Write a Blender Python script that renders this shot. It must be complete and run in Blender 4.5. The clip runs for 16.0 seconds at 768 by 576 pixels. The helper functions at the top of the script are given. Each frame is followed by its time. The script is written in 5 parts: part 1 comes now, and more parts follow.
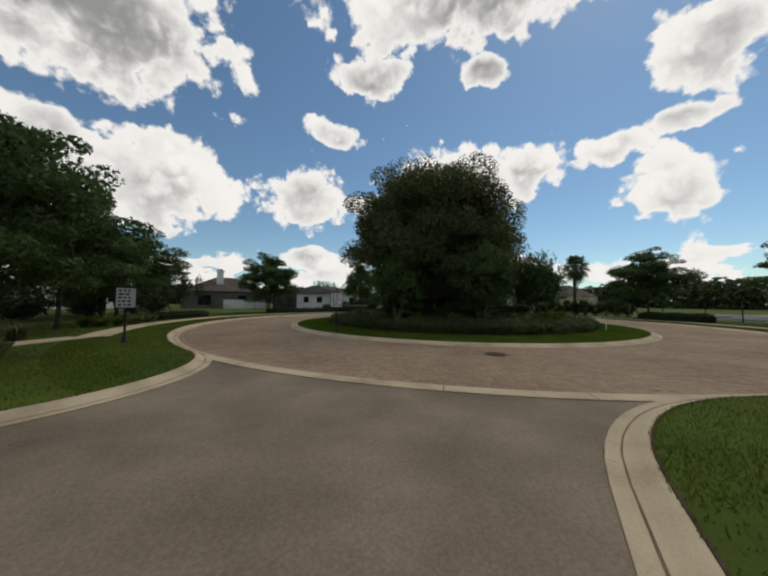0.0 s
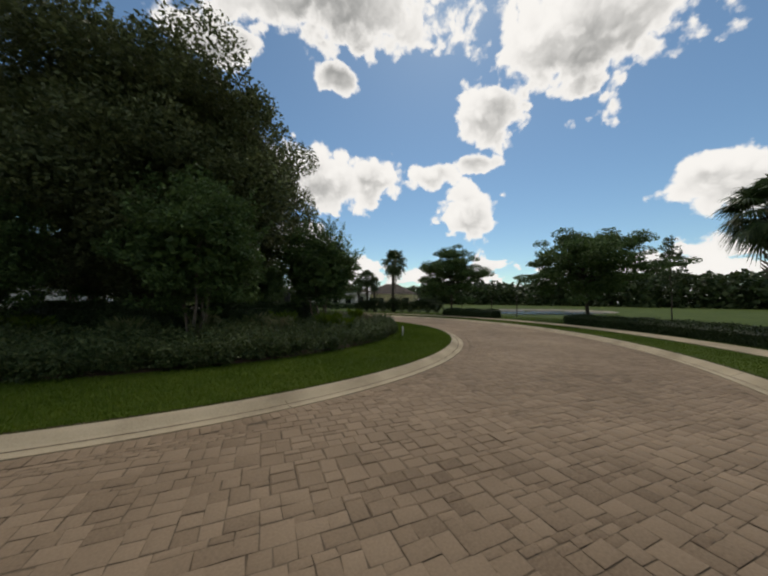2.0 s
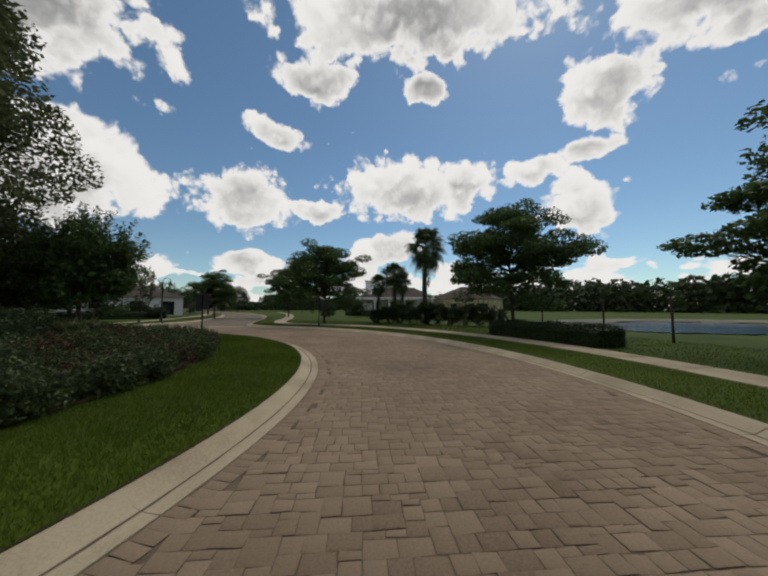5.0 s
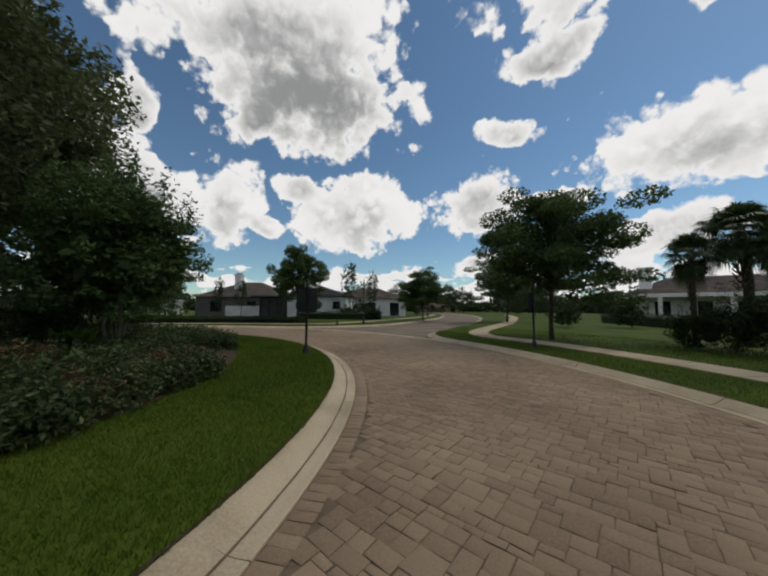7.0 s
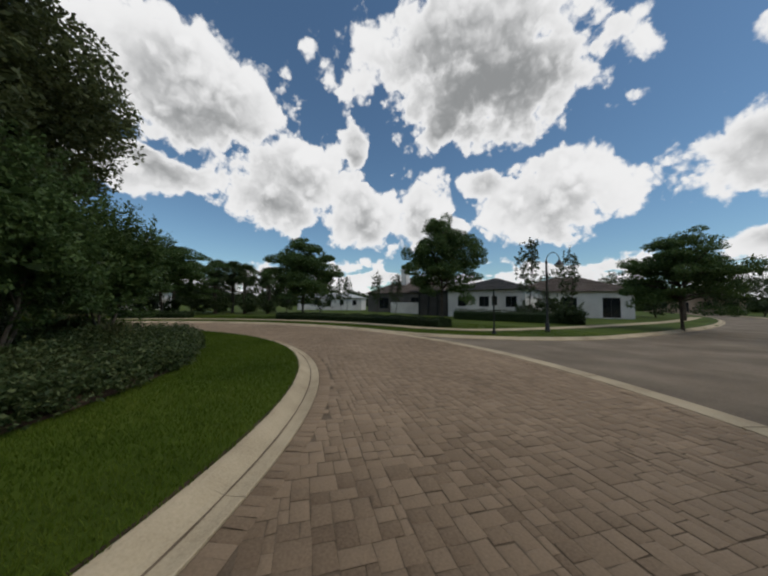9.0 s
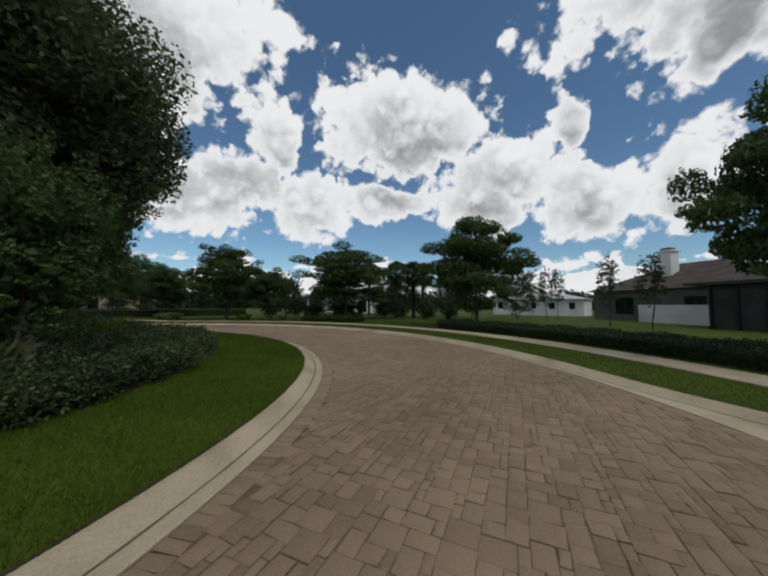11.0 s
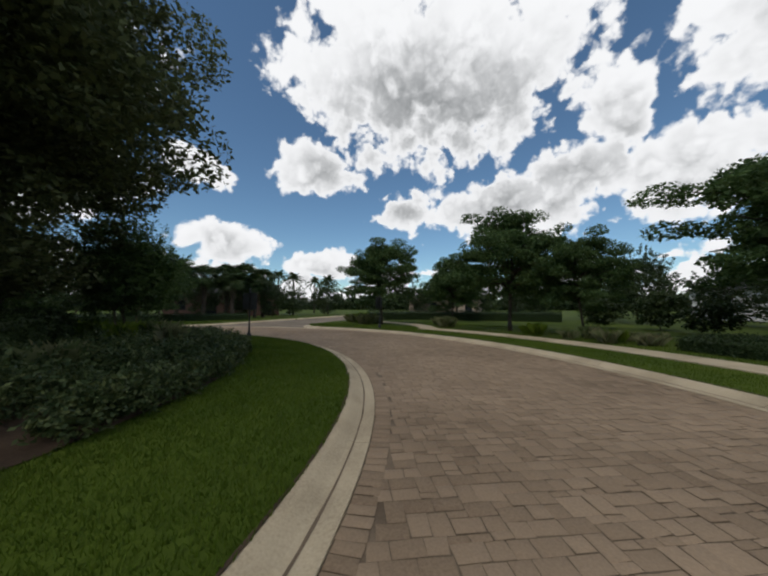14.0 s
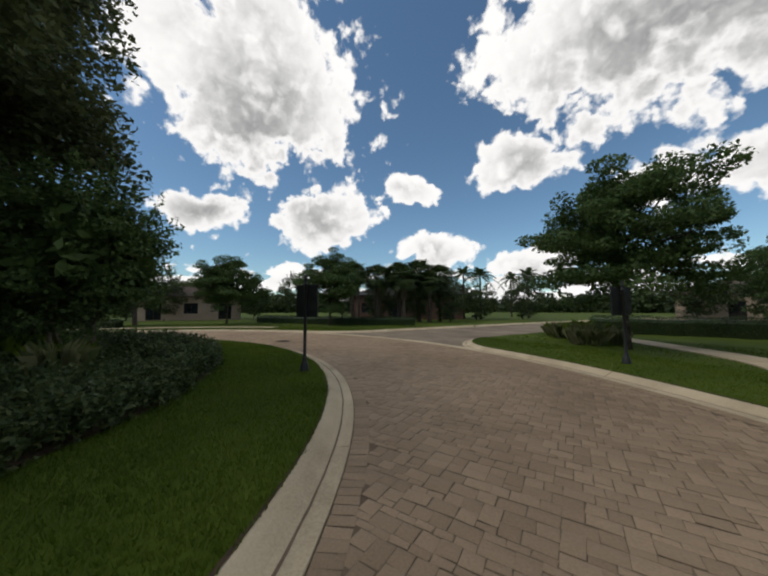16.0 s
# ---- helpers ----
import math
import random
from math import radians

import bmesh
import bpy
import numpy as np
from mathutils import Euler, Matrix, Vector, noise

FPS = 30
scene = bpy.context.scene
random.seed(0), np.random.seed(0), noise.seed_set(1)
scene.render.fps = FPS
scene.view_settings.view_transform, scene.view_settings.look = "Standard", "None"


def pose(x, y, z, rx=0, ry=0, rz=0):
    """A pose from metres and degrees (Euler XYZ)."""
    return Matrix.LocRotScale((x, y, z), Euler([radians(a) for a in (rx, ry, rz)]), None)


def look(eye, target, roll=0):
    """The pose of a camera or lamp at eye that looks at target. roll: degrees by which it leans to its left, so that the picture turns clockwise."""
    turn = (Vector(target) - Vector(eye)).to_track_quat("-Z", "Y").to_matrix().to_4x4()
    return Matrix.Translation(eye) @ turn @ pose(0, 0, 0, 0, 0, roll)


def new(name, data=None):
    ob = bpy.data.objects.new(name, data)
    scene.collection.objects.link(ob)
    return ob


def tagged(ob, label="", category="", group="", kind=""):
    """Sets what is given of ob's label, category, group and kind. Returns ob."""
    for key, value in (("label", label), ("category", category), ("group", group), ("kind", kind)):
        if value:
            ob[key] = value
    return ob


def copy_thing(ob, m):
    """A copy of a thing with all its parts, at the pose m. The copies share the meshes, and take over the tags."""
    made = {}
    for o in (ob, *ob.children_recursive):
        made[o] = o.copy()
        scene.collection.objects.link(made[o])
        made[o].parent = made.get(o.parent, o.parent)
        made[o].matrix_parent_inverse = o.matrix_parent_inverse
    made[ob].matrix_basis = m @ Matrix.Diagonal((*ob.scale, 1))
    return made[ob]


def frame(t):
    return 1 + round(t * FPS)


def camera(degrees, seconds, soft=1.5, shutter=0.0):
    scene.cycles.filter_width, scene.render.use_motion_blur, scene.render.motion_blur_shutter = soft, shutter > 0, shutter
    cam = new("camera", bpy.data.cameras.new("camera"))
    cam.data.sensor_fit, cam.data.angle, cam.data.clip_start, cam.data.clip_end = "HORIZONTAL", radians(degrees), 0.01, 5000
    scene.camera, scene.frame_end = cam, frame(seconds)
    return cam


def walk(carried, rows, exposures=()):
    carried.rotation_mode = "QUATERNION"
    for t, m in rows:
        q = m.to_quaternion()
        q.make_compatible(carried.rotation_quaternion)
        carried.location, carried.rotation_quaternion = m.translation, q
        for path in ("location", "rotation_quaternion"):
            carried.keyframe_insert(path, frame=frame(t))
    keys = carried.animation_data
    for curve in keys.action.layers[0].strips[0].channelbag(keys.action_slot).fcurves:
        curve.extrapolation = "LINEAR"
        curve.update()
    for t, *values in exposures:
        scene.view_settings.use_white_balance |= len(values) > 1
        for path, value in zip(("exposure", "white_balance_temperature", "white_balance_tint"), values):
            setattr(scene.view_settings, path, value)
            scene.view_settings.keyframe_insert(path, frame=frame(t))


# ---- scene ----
# ---- camera and path ----
cam = camera(105.0, 16.0, soft=2.3)
ROWS = [
    (0.0, -7.816, -22.951, 1.750, -5.87, 2.51, 0.56),
    (0.5, -6.198, -20.850, 1.715, -12.93, 2.39, 0.45),
    (1.0, -4.405, -19.169, 1.675, -20.95, 2.59, 0.38),
    (1.5, -2.483, -17.791, 1.632, -28.56, 2.78, 0.44),
    (2.0, -0.623, -16.594, 1.594, -34.59, 2.43, 0.49),
    (2.5, 1.482, -15.544, 1.566, -37.73, 2.64, 0.63),
    (3.0, 3.498, -14.593, 1.547, -38.50, 2.56, 0.61),
    (3.5, 5.488, -13.460, 1.537, -38.16, 2.71, 0.52),
    (4.0, 7.677, -12.222, 1.533, -33.77, 3.01, 0.39),
    (4.5, 9.833, -10.610, 1.533, -26.26, 3.37, 0.23),
    (5.0, 11.656, -8.530, 1.535, -16.51, 3.70, 0.08),
    (5.5, 12.861, -6.093, 1.538, -5.47, 3.90, 0.01),
    (6.0, 13.454, -3.488, 1.540, 6.10, 3.89, 0.12),
    (6.5, 13.675, -0.842, 1.547, 17.33, 4.18, 0.28),
    (7.0, 13.442, 1.731, 1.555, 27.47, 3.83, 0.33),
    (7.5, 12.793, 4.139, 1.560, 37.25, 3.49, 0.42),
    (8.0, 11.790, 6.440, 1.563, 45.89, 3.30, 0.55),
    (8.5, 10.542, 8.437, 1.564, 54.69, 3.12, 0.59),
    (9.0, 9.217, 10.195, 1.563, 62.85, 2.97, 0.55),
    (9.5, 7.713, 11.718, 1.561, 71.09, 2.89, 0.47),
    (10.0, 5.955, 12.930, 1.558, 80.11, 2.91, 0.37),
    (10.5, 3.909, 13.701, 1.555, 90.63, 3.06, 0.29),
    (11.0, 1.692, 14.089, 1.554, 102.03, 3.38, 0.28),
    (11.5, -0.684, 14.004, 1.549, 113.33, 3.36, 0.32),
    (12.0, -3.209, 13.364, 1.542, 124.23, 3.63, 0.26),
    (12.5, -5.590, 12.316, 1.535, 134.30, 3.55, 0.22),
    (13.0, -7.267, 11.157, 1.527, 143.49, 3.48, 0.22),
    (13.5, -9.052, 9.567, 1.526, 152.85, 3.55, 0.10),
    (14.0, -10.510, 7.783, 1.530, 162.37, 3.58, -0.03),
    (14.5, -11.654, 5.779, 1.536, 172.20, 3.97, -0.15),
    (15.0, -12.447, 3.557, 1.547, 182.36, 3.91, -0.24),
    (15.5, -12.900, 1.179, 1.566, 191.78, 3.80, -0.26),
    (16.0, -12.996, -1.372, 1.589, 200.79, 4.03, -0.17),
]


def aim(x, y, z, yaw, pitch, roll):
    """A camera pose: yaw to the left of +y, pitch up, roll as look() takes it."""
    a, p = radians(yaw), radians(pitch)
    ahead = Vector((-math.sin(a) * math.cos(p), math.cos(a) * math.cos(p), math.sin(p)))
    return look((x, y, z), Vector((x, y, z)) + ahead, roll)


walk(cam, [(r[0], aim(*r[1:])) for r in ROWS], exposures=[(0.0, -0.33, 6800, 10), (3.0, -0.27, 6850, 10), (5.5, -0.45, 6700, 10), (8.0, -0.37, 6550, 10), (11.0, -0.42, 6400, 10), (13.0, -0.32, 6400, 10), (15.0, -0.2, 6400, 10), (16.0, -0.15, 6650, 10)])

# ---- world: blue sky with fair-weather cumulus ----
SUN_AZ, SUN_EL = 42.0, 54.0
# azimuth, elevation, half width, half height of each cloud, in degrees
CLOUDS = [
    (131, 37, 20, 9), (68, 48, 22, 8.5), (88, 38, 6, 3.5), (20, 38, 14, 10), (34, 31, 7, 5), (123, 17, 13, 8), (134, 21.5, 5, 3), (100, 19, 9, 6.5),
    (94, 30, 7, 2), (58, 22, 5, 5), (39, 16, 6.5, 5.5), (46, 23, 5, 3), (38, 24.4, 5, 2), (140, 14.5, 4, 2.5), (99, 7.5, 8, 2.2), (66, 37, 4, 2.5),
    (70, 22, 12, 6), (86, 18.5, 6.5, 2), (73, 11, 10, 3.2), (182, 33, 9, 7), (170, 22, 12.5, 8), (159, 15, 6, 5), (137, 43, 22, 9), (140, 32, 6, 5.5),
    (147, 17, 8, 7), (159, 28, 2.5, 4.5), (236, 38, 22, 13), (213, 27.5, 4.5, 6), (188, 32, 17, 10), (158, 17.5, 7.5, 5), (206, 18, 8.5, 7), (219, 21, 8, 5),
    (193, 20, 10, 4.5), (174, 18, 9.5, 5.5), (248, 39, 22, 15), (265, 25, 8, 5.5), (247, 18, 8, 4), (228, 17, 14, 6.5), (265, 8, 8, 3),
    (315, 36, 19, 15), (322, 16, 7, 4), (302, 17, 10, 6), (286, 22, 7.5, 2.5), (281, 11, 8, 4.2), (352, 22, 9, 5), (5, 15, 8, 4), (340, 60, 22, 12), (160, 66, 20, 10),
]


def build_world():
    world = bpy.data.worlds.new("world")
    scene.world = world
    world.use_nodes = True
    nt = world.node_tree
    nt.nodes.clear()
    node, link = nt.nodes.new, nt.links.new

    def math_node(op, a, b=None, clamp=False):
        n = node("ShaderNodeMath")
        n.operation, n.use_clamp = op, clamp
        for i, v in enumerate((a, b)):
            if v is None:
                continue
            if isinstance(v, (int, float)):
                n.inputs[i].default_value = v
            else:
                link(v, n.inputs[i])
        return n.outputs[0]

    def vec_node(op, a, b=None):
        n = node("ShaderNodeVectorMath")
        n.operation = op
        for i, v in enumerate((a, b)):
            if v is None:
                continue
            if isinstance(v, (tuple, list)):
                n.inputs[i].default_value = v
            else:
                link(v, n.inputs[i])
        return n.outputs["Value"] if op in ("DOT_PRODUCT", "LENGTH") else n.outputs[0]

    def noise_node(vec, scale, detail, rough=0.6):
        n = node("ShaderNodeTexNoise")
        n.inputs["Scale"].default_value, n.inputs["Detail"].default_value = scale, detail
        n.inputs["Roughness"].default_value = rough
        link(vec, n.inputs["Vector"])
        return n

    def smooth(v, lo, hi):
        n = node("ShaderNodeMapRange")
        n.interpolation_type = "SMOOTHSTEP"
        n.inputs[1].default_value, n.inputs[2].default_value = lo, hi
        link(v, n.inputs[0])
        return n.outputs[0]

    way = node("ShaderNodeTexCoord").outputs["Generated"]
    sky = node("ShaderNodeTexSky")
    sky.sky_type, sky.sun_disc = "NISHITA", False
    sky.sun_elevation, sky.sun_rotation = radians(SUN_EL), radians(90 - SUN_AZ)
    sky.air_density, sky.dust_density, sky.ozone_density = 1.0, 0.2, 1.0
    # billows bend the outlines of the clouds a little
    warp = noise_node(way, 4.5, 3, 0.5).outputs["Color"]
    warp = vec_node("SUBTRACT", warp, (0.5, 0.5, 0.5))
    bent = vec_node("ADD", way, vec_node("MULTIPLY", warp, (0.16, 0.16, 0.12)))
    total = low = None
    for az, el, wide, high in CLOUDS:
        a, e = radians(az), radians(el)
        ahead = Vector((math.cos(a) * math.cos(e), math.sin(a) * math.cos(e), math.sin(e)))
        local = node("ShaderNodeMapping")
        local.vector_type = "TEXTURE"
        local.inputs["Location"].default_value = ahead
        local.inputs["Rotation"].default_value = (0, -e, a)
        local.inputs["Scale"].default_value = (0.45, math.sin(radians(wide * 1.08)), math.sin(radians(high * 1.1)))
        link(bent, local.inputs["Vector"])
        body = math_node("SUBTRACT", 1.0, vec_node("LENGTH", local.outputs[0]))
        total = body if total is None else math_node("MAXIMUM", total, body)
        # the base of a cloud turns grey, of a wide and high one most
        base = vec_node("LENGTH", vec_node("ADD", local.outputs[0], (0, 0, 0.72)))
        weight = min(1.0, 0.3 + 0.035 * high + 0.012 * max(0, el - 15))
        under = math_node("MULTIPLY", math_node("SUBTRACT", 1.25, base), weight)
        low = under if low is None else math_node("MAXIMUM", low, under)
    # a low bank of small clouds all round, above the horizon
    rise = node("ShaderNodeSeparateXYZ")
    link(way, rise.inputs[0])
    flat = vec_node("MULTIPLY", way, (7.0, 7.0, 22.0))
    bank = smooth(noise_node(flat, 1.0, 3, 0.5).outputs["Fac"], 0.30, 0.58)
    bank = math_node("MULTIPLY", bank, math_node("SUBTRACT", 1.0, smooth(rise.outputs[2], 0.08, 0.20)))
    total = math_node("MAXIMUM", total, math_node("SUBTRACT", math_node("MULTIPLY", bank, 0.8), 0.28))

    def billow(vec, scale, detail):
        n = node("ShaderNodeTexVoronoi")
        n.feature, n.normalize = "SMOOTH_F1", False
        n.inputs["Scale"].default_value, n.inputs["Detail"].default_value = scale, detail
        n.inputs["Roughness"].default_value, n.inputs["Smoothness"].default_value = 0.5, 0.35
        link(vec, n.inputs["Vector"])
        return math_node("SUBTRACT", 0.55, n.outputs["Distance"])

    soft = vec_node("ADD", way, vec_node("MULTIPLY", vec_node("SUBTRACT", noise_node(way, 14.0, 4, 0.55).outputs["Color"], (0.5, 0.5, 0.5)), (0.06, 0.06, 0.06)))
    puffs, lobes = billow(soft, 8.0, 1.0), billow(soft, 21.0, 2.0)
    fine = math_node("SUBTRACT", noise_node(way, 26.0, 6, 0.62).outputs["Fac"], 0.5)
    shape = math_node("ADD", math_node("ADD", total, 0.08), math_node("MULTIPLY", puffs, 0.5))
    shape = math_node("ADD", shape, math_node("ADD", math_node("MULTIPLY", lobes, 0.40), math_node("MULTIPLY", fine, 0.40)))
    cover = smooth(shape, -0.07, 0.13)
    # each billow is lit from above: the slope of the billows along the vertical
    above = vec_node("ADD", soft, (0.0, 0.0, 0.028))
    slope = math_node("SUBTRACT", math_node("ADD", puffs, math_node("MULTIPLY", lobes, 0.8)), math_node("ADD", billow(above, 8.0, 1.0), math_node("MULTIPLY", billow(above, 21.0, 2.0), 0.8)))
    # white sunlit billows and rims, soft grey in the thick middles and bases
    cloud_low = math_node("ADD", low, math_node("MULTIPLY", puffs, -0.4))
    cloud_low = math_node("ADD", cloud_low, math_node("MULTIPLY", lobes, -0.3))
    cloud_low = math_node("ADD", cloud_low, math_node("MULTIPLY", math_node("SUBTRACT", noise_node(soft, 4.0, 3, 0.5).outputs["Fac"], 0.5), 0.5))
    cloud_low = math_node("SUBTRACT", cloud_low, math_node("MULTIPLY", slope, 0.35))
    grey = math_node("MULTIPLY", smooth(cloud_low, 0.0, 1.22), smooth(shape, 0.04, 0.6))
    tone = node("ShaderNodeMix")
    tone.data_type = "RGBA"
    link(grey, tone.inputs["Factor"])
    tone.inputs["A"].default_value = (1.0, 1.0, 1.0, 1)
    tone.inputs["B"].default_value = (0.32, 0.33, 0.335, 1)
    deep = node("ShaderNodeMix")
    deep.data_type, deep.blend_type = "RGBA", "MULTIPLY"
    deep.inputs["Factor"].default_value = 1.0
    link(sky.outputs[0], deep.inputs["A"])
    deep.inputs["B"].default_value = (0.79, 0.97, 1.02, 1)
    bg_sky, bg_cloud, mix, out = (node("ShaderNodeBackground"), node("ShaderNodeBackground"),
                                  node("ShaderNodeMixShader"), node("ShaderNodeOutputWorld"))
    link(deep.outputs["Result"], bg_sky.inputs["Color"])
    bg_sky.inputs["Strength"].default_value = SKY_STRENGTH
    link(tone.outputs["Result"], bg_cloud.inputs["Color"])
    bg_cloud.inputs["Strength"].default_value = CLOUD_STRENGTH
    link(cover, mix.inputs[0])
    link(bg_sky.outputs[0], mix.inputs[1])
    link(bg_cloud.outputs[0], mix.inputs[2])
    link(mix.outputs[0], out.inputs["Surface"])


SKY_STRENGTH, CLOUD_STRENGTH = 0.118, 1.12
build_world()
sun = new("sun", bpy.data.lights.new("sun", "SUN"))
sun.data.energy, sun.data.angle, sun.data.color = 1.4, radians(32), (1.0, 0.92, 0.8)
sun.matrix_world = look((0, 0, 60), Vector((0, 0, 60)) - Vector((math.cos(radians(SUN_AZ)) * math.cos(radians(SUN_EL)), math.sin(radians(SUN_AZ)) * math.cos(radians(SUN_EL)), math.sin(radians(SUN_EL)))))


# ---- materials ----
def material(name, stops, scale=8.0, rough=0.8, bump=0.3, fine=60.0, metal=0.0, per_piece=0.0, islands=False,
             translucent=0.0, spec=0.4, dist=0.02, coat=0.0):
    """A surface with colour variation at two scales, fine relief and, for pieces, a tint of each one's own."""
    m = bpy.data.materials.new(name)
    m.use_nodes = True
    nt = m.node_tree
    nt.nodes.clear()
    node, link = nt.nodes.new, nt.links.new
    where = node("ShaderNodeTexCoord").outputs["Object"]
    if islands or per_piece:
        where = node("ShaderNodeNewGeometry").outputs["Position"]
    big, small = node("ShaderNodeTexNoise"), node("ShaderNodeTexNoise")
    for n, s, d in ((big, scale, 5), (small, fine, 3)):
        n.inputs["Scale"].default_value, n.inputs["Detail"].default_value = s, d
        link(where, n.inputs["Vector"])
    mixed = node("ShaderNodeMath")
    mixed.operation = "MULTIPLY_ADD"
    link(small.outputs["Fac"], mixed.inputs[0])
    mixed.inputs[1].default_value = 0.45
    part_big = node("ShaderNodeMath")
    part_big.operation = "MULTIPLY_ADD"
    link(big.outputs["Fac"], part_big.inputs[0])
    part_big.inputs[1].default_value, part_big.inputs[2].default_value = 0.9, -0.17
    link(part_big.outputs[0], mixed.inputs[2])
    value = mixed.outputs[0]
    if per_piece:
        own = node("ShaderNodeNewGeometry").outputs["Random Per Island"] if islands else node("ShaderNodeObjectInfo").outputs["Random"]
        tint = node("ShaderNodeMath")
        tint.operation = "MULTIPLY_ADD"
        link(own, tint.inputs[0])
        tint.inputs[1].default_value = per_piece
        less = node("ShaderNodeMath")
        less.operation = "SUBTRACT"
        link(value, less.inputs[0])
        less.inputs[1].default_value = per_piece / 2
        link(less.outputs[0], tint.inputs[2])
        value = tint.outputs[0]
    ramp = node("ShaderNodeValToRGB")
    while len(ramp.color_ramp.elements) < len(stops):
        ramp.color_ramp.elements.new(0.5)
    for e, (p, c) in zip(ramp.color_ramp.elements, stops):
        e.position, e.color = p, (*c, 1)
    link(value, ramp.inputs[0])
    b, out = node("ShaderNodeBsdfPrincipled"), node("ShaderNodeOutputMaterial")
    link(ramp.outputs[0], b.inputs["Base Color"])
    b.inputs["Roughness"].default_value, b.inputs["Metallic"].default_value = rough, metal
    b.inputs["Specular IOR Level"].default_value = spec
    if coat:
        b.inputs["Coat Weight"].default_value = coat
    if bump:
        bp = node("ShaderNodeBump")
        bp.inputs["Strength"].default_value, bp.inputs["Distance"].default_value = bump, dist
        link(mixed.outputs[0], bp.inputs["Height"])
        link(bp.outputs[0], b.inputs["Normal"])
    surface = b.outputs[0]
    if translucent:
        t, mx = node("ShaderNodeBsdfTranslucent"), node("ShaderNodeMixShader")
        link(ramp.outputs[0], t.inputs["Color"])
        mx.inputs[0].default_value = translucent
        link(surface, mx.inputs[1])
        link(t.outputs[0], mx.inputs[2])
        surface = mx.outputs[0]
    link(surface, out.inputs["Surface"])
    return m


M = {}
M["lawn"] = material("lawn", [(0.3, (0.040, 0.062, 0.006)), (0.55, (0.062, 0.092, 0.008)), (0.75, (0.092, 0.118, 0.014))], 0.35, 0.9, 0.6, 30, spec=0.15)
M["blades"] = material("grass_blades", [(0.2, (0.052, 0.088, 0.007)), (0.5, (0.088, 0.140, 0.011)), (0.8, (0.136, 0.178, 0.022))], 0.6, 0.6, 0, 4, per_piece=0.35, islands=True, translucent=0.4, spec=0.2)
M["weeds"] = material("tall_grass", [(0.2, (0.06, 0.09, 0.025)), (0.5, (0.13, 0.15, 0.06)), (0.8, (0.22, 0.21, 0.11))], 0.8, 0.7, 0, 5, per_piece=0.6, islands=True, translucent=0.3, spec=0.2)
M["soil"] = material("mulch", [(0.3, (0.035, 0.023, 0.014)), (0.6, (0.075, 0.050, 0.032)), (0.8, (0.13, 0.09, 0.058))], 2.0, 0.95, 0.8, 40, spec=0.2)
M["asphalt"] = material("asphalt", [(0.25, (0.105, 0.082, 0.057)), (0.5, (0.19, 0.149, 0.104)), (0.75, (0.29, 0.235, 0.17))], 0.5, 0.9, 0.8, 38, spec=0.25, dist=0.012)
M["joint"] = material("joint_sand", [(0.3, (0.115, 0.083, 0.054)), (0.7, (0.185, 0.138, 0.092))], 3, 0.95, 0.4, 60, spec=0.2)
M["paver"] = material("paver", [(0.12, (0.132, 0.088, 0.053)), (0.38, (0.230, 0.162, 0.101)), (0.62, (0.292, 0.209, 0.133)), (0.88, (0.37, 0.264, 0.167))], 0.33, 0.85, 0.5, 50, per_piece=0.26, islands=True, spec=0.3, dist=0.006)
M["paver_own"] = material("paver_piece", [(0.12, (0.132, 0.088, 0.053)), (0.38, (0.230, 0.162, 0.101)), (0.62, (0.292, 0.209, 0.133)), (0.88, (0.37, 0.264, 0.167))], 0.33, 0.85, 0.5, 50, per_piece=0.26, spec=0.3, dist=0.006)
M["concrete"] = material("concrete", [(0.22, (0.27, 0.212, 0.135)), (0.5, (0.45, 0.365, 0.24)), (0.78, (0.56, 0.46, 0.31))], 1.0, 0.9, 0.35, 50, spec=0.25, dist=0.006)
M["bark"] = material("bark", [(0.3, (0.03, 0.024, 0.018)), (0.6, (0.085, 0.07, 0.055)), (0.8, (0.14, 0.12, 0.10))], 6, 0.95, 0.9, 40, spec=0.2, dist=0.03)
M["pale_bark"] = material("pale_bark", [(0.3, (0.10, 0.08, 0.06)), (0.6, (0.19, 0.155, 0.12)), (0.8, (0.28, 0.24, 0.19))], 6, 0.8, 0.4, 40, spec=0.3)


def leaf_material(name, dark, mid, light, translucent=0.35, rough=0.5):
    return material(name, [(0.15, dark), (0.5, mid), (0.85, light)], 0.5, rough, 0, 3, per_piece=0.7, islands=True, translucent=translucent, spec=0.2)


M["leaf_olive"] = leaf_material("leaf_black_olive", (0.040, 0.074, 0.024), (0.070, 0.120, 0.036), (0.115, 0.170, 0.055), 0.4)
M["leaf_oak"] = leaf_material("leaf_oak", (0.052, 0.066, 0.027), (0.092, 0.112, 0.044), (0.150, 0.175, 0.070), 0.35)
M["leaf_myrtle"] = leaf_material("leaf_myrtle", (0.044, 0.074, 0.024), (0.076, 0.126, 0.038), (0.122, 0.186, 0.056))
M["leaf_cover"] = leaf_material("leaf_ground_cover", (0.034, 0.056, 0.020), (0.068, 0.100, 0.034), (0.125, 0.150, 0.055), 0.25)
M["leaf_rust"] = leaf_material("leaf_rust", (0.05, 0.03, 0.016), (0.10, 0.055, 0.030), (0.16, 0.095, 0.05), 0.2)
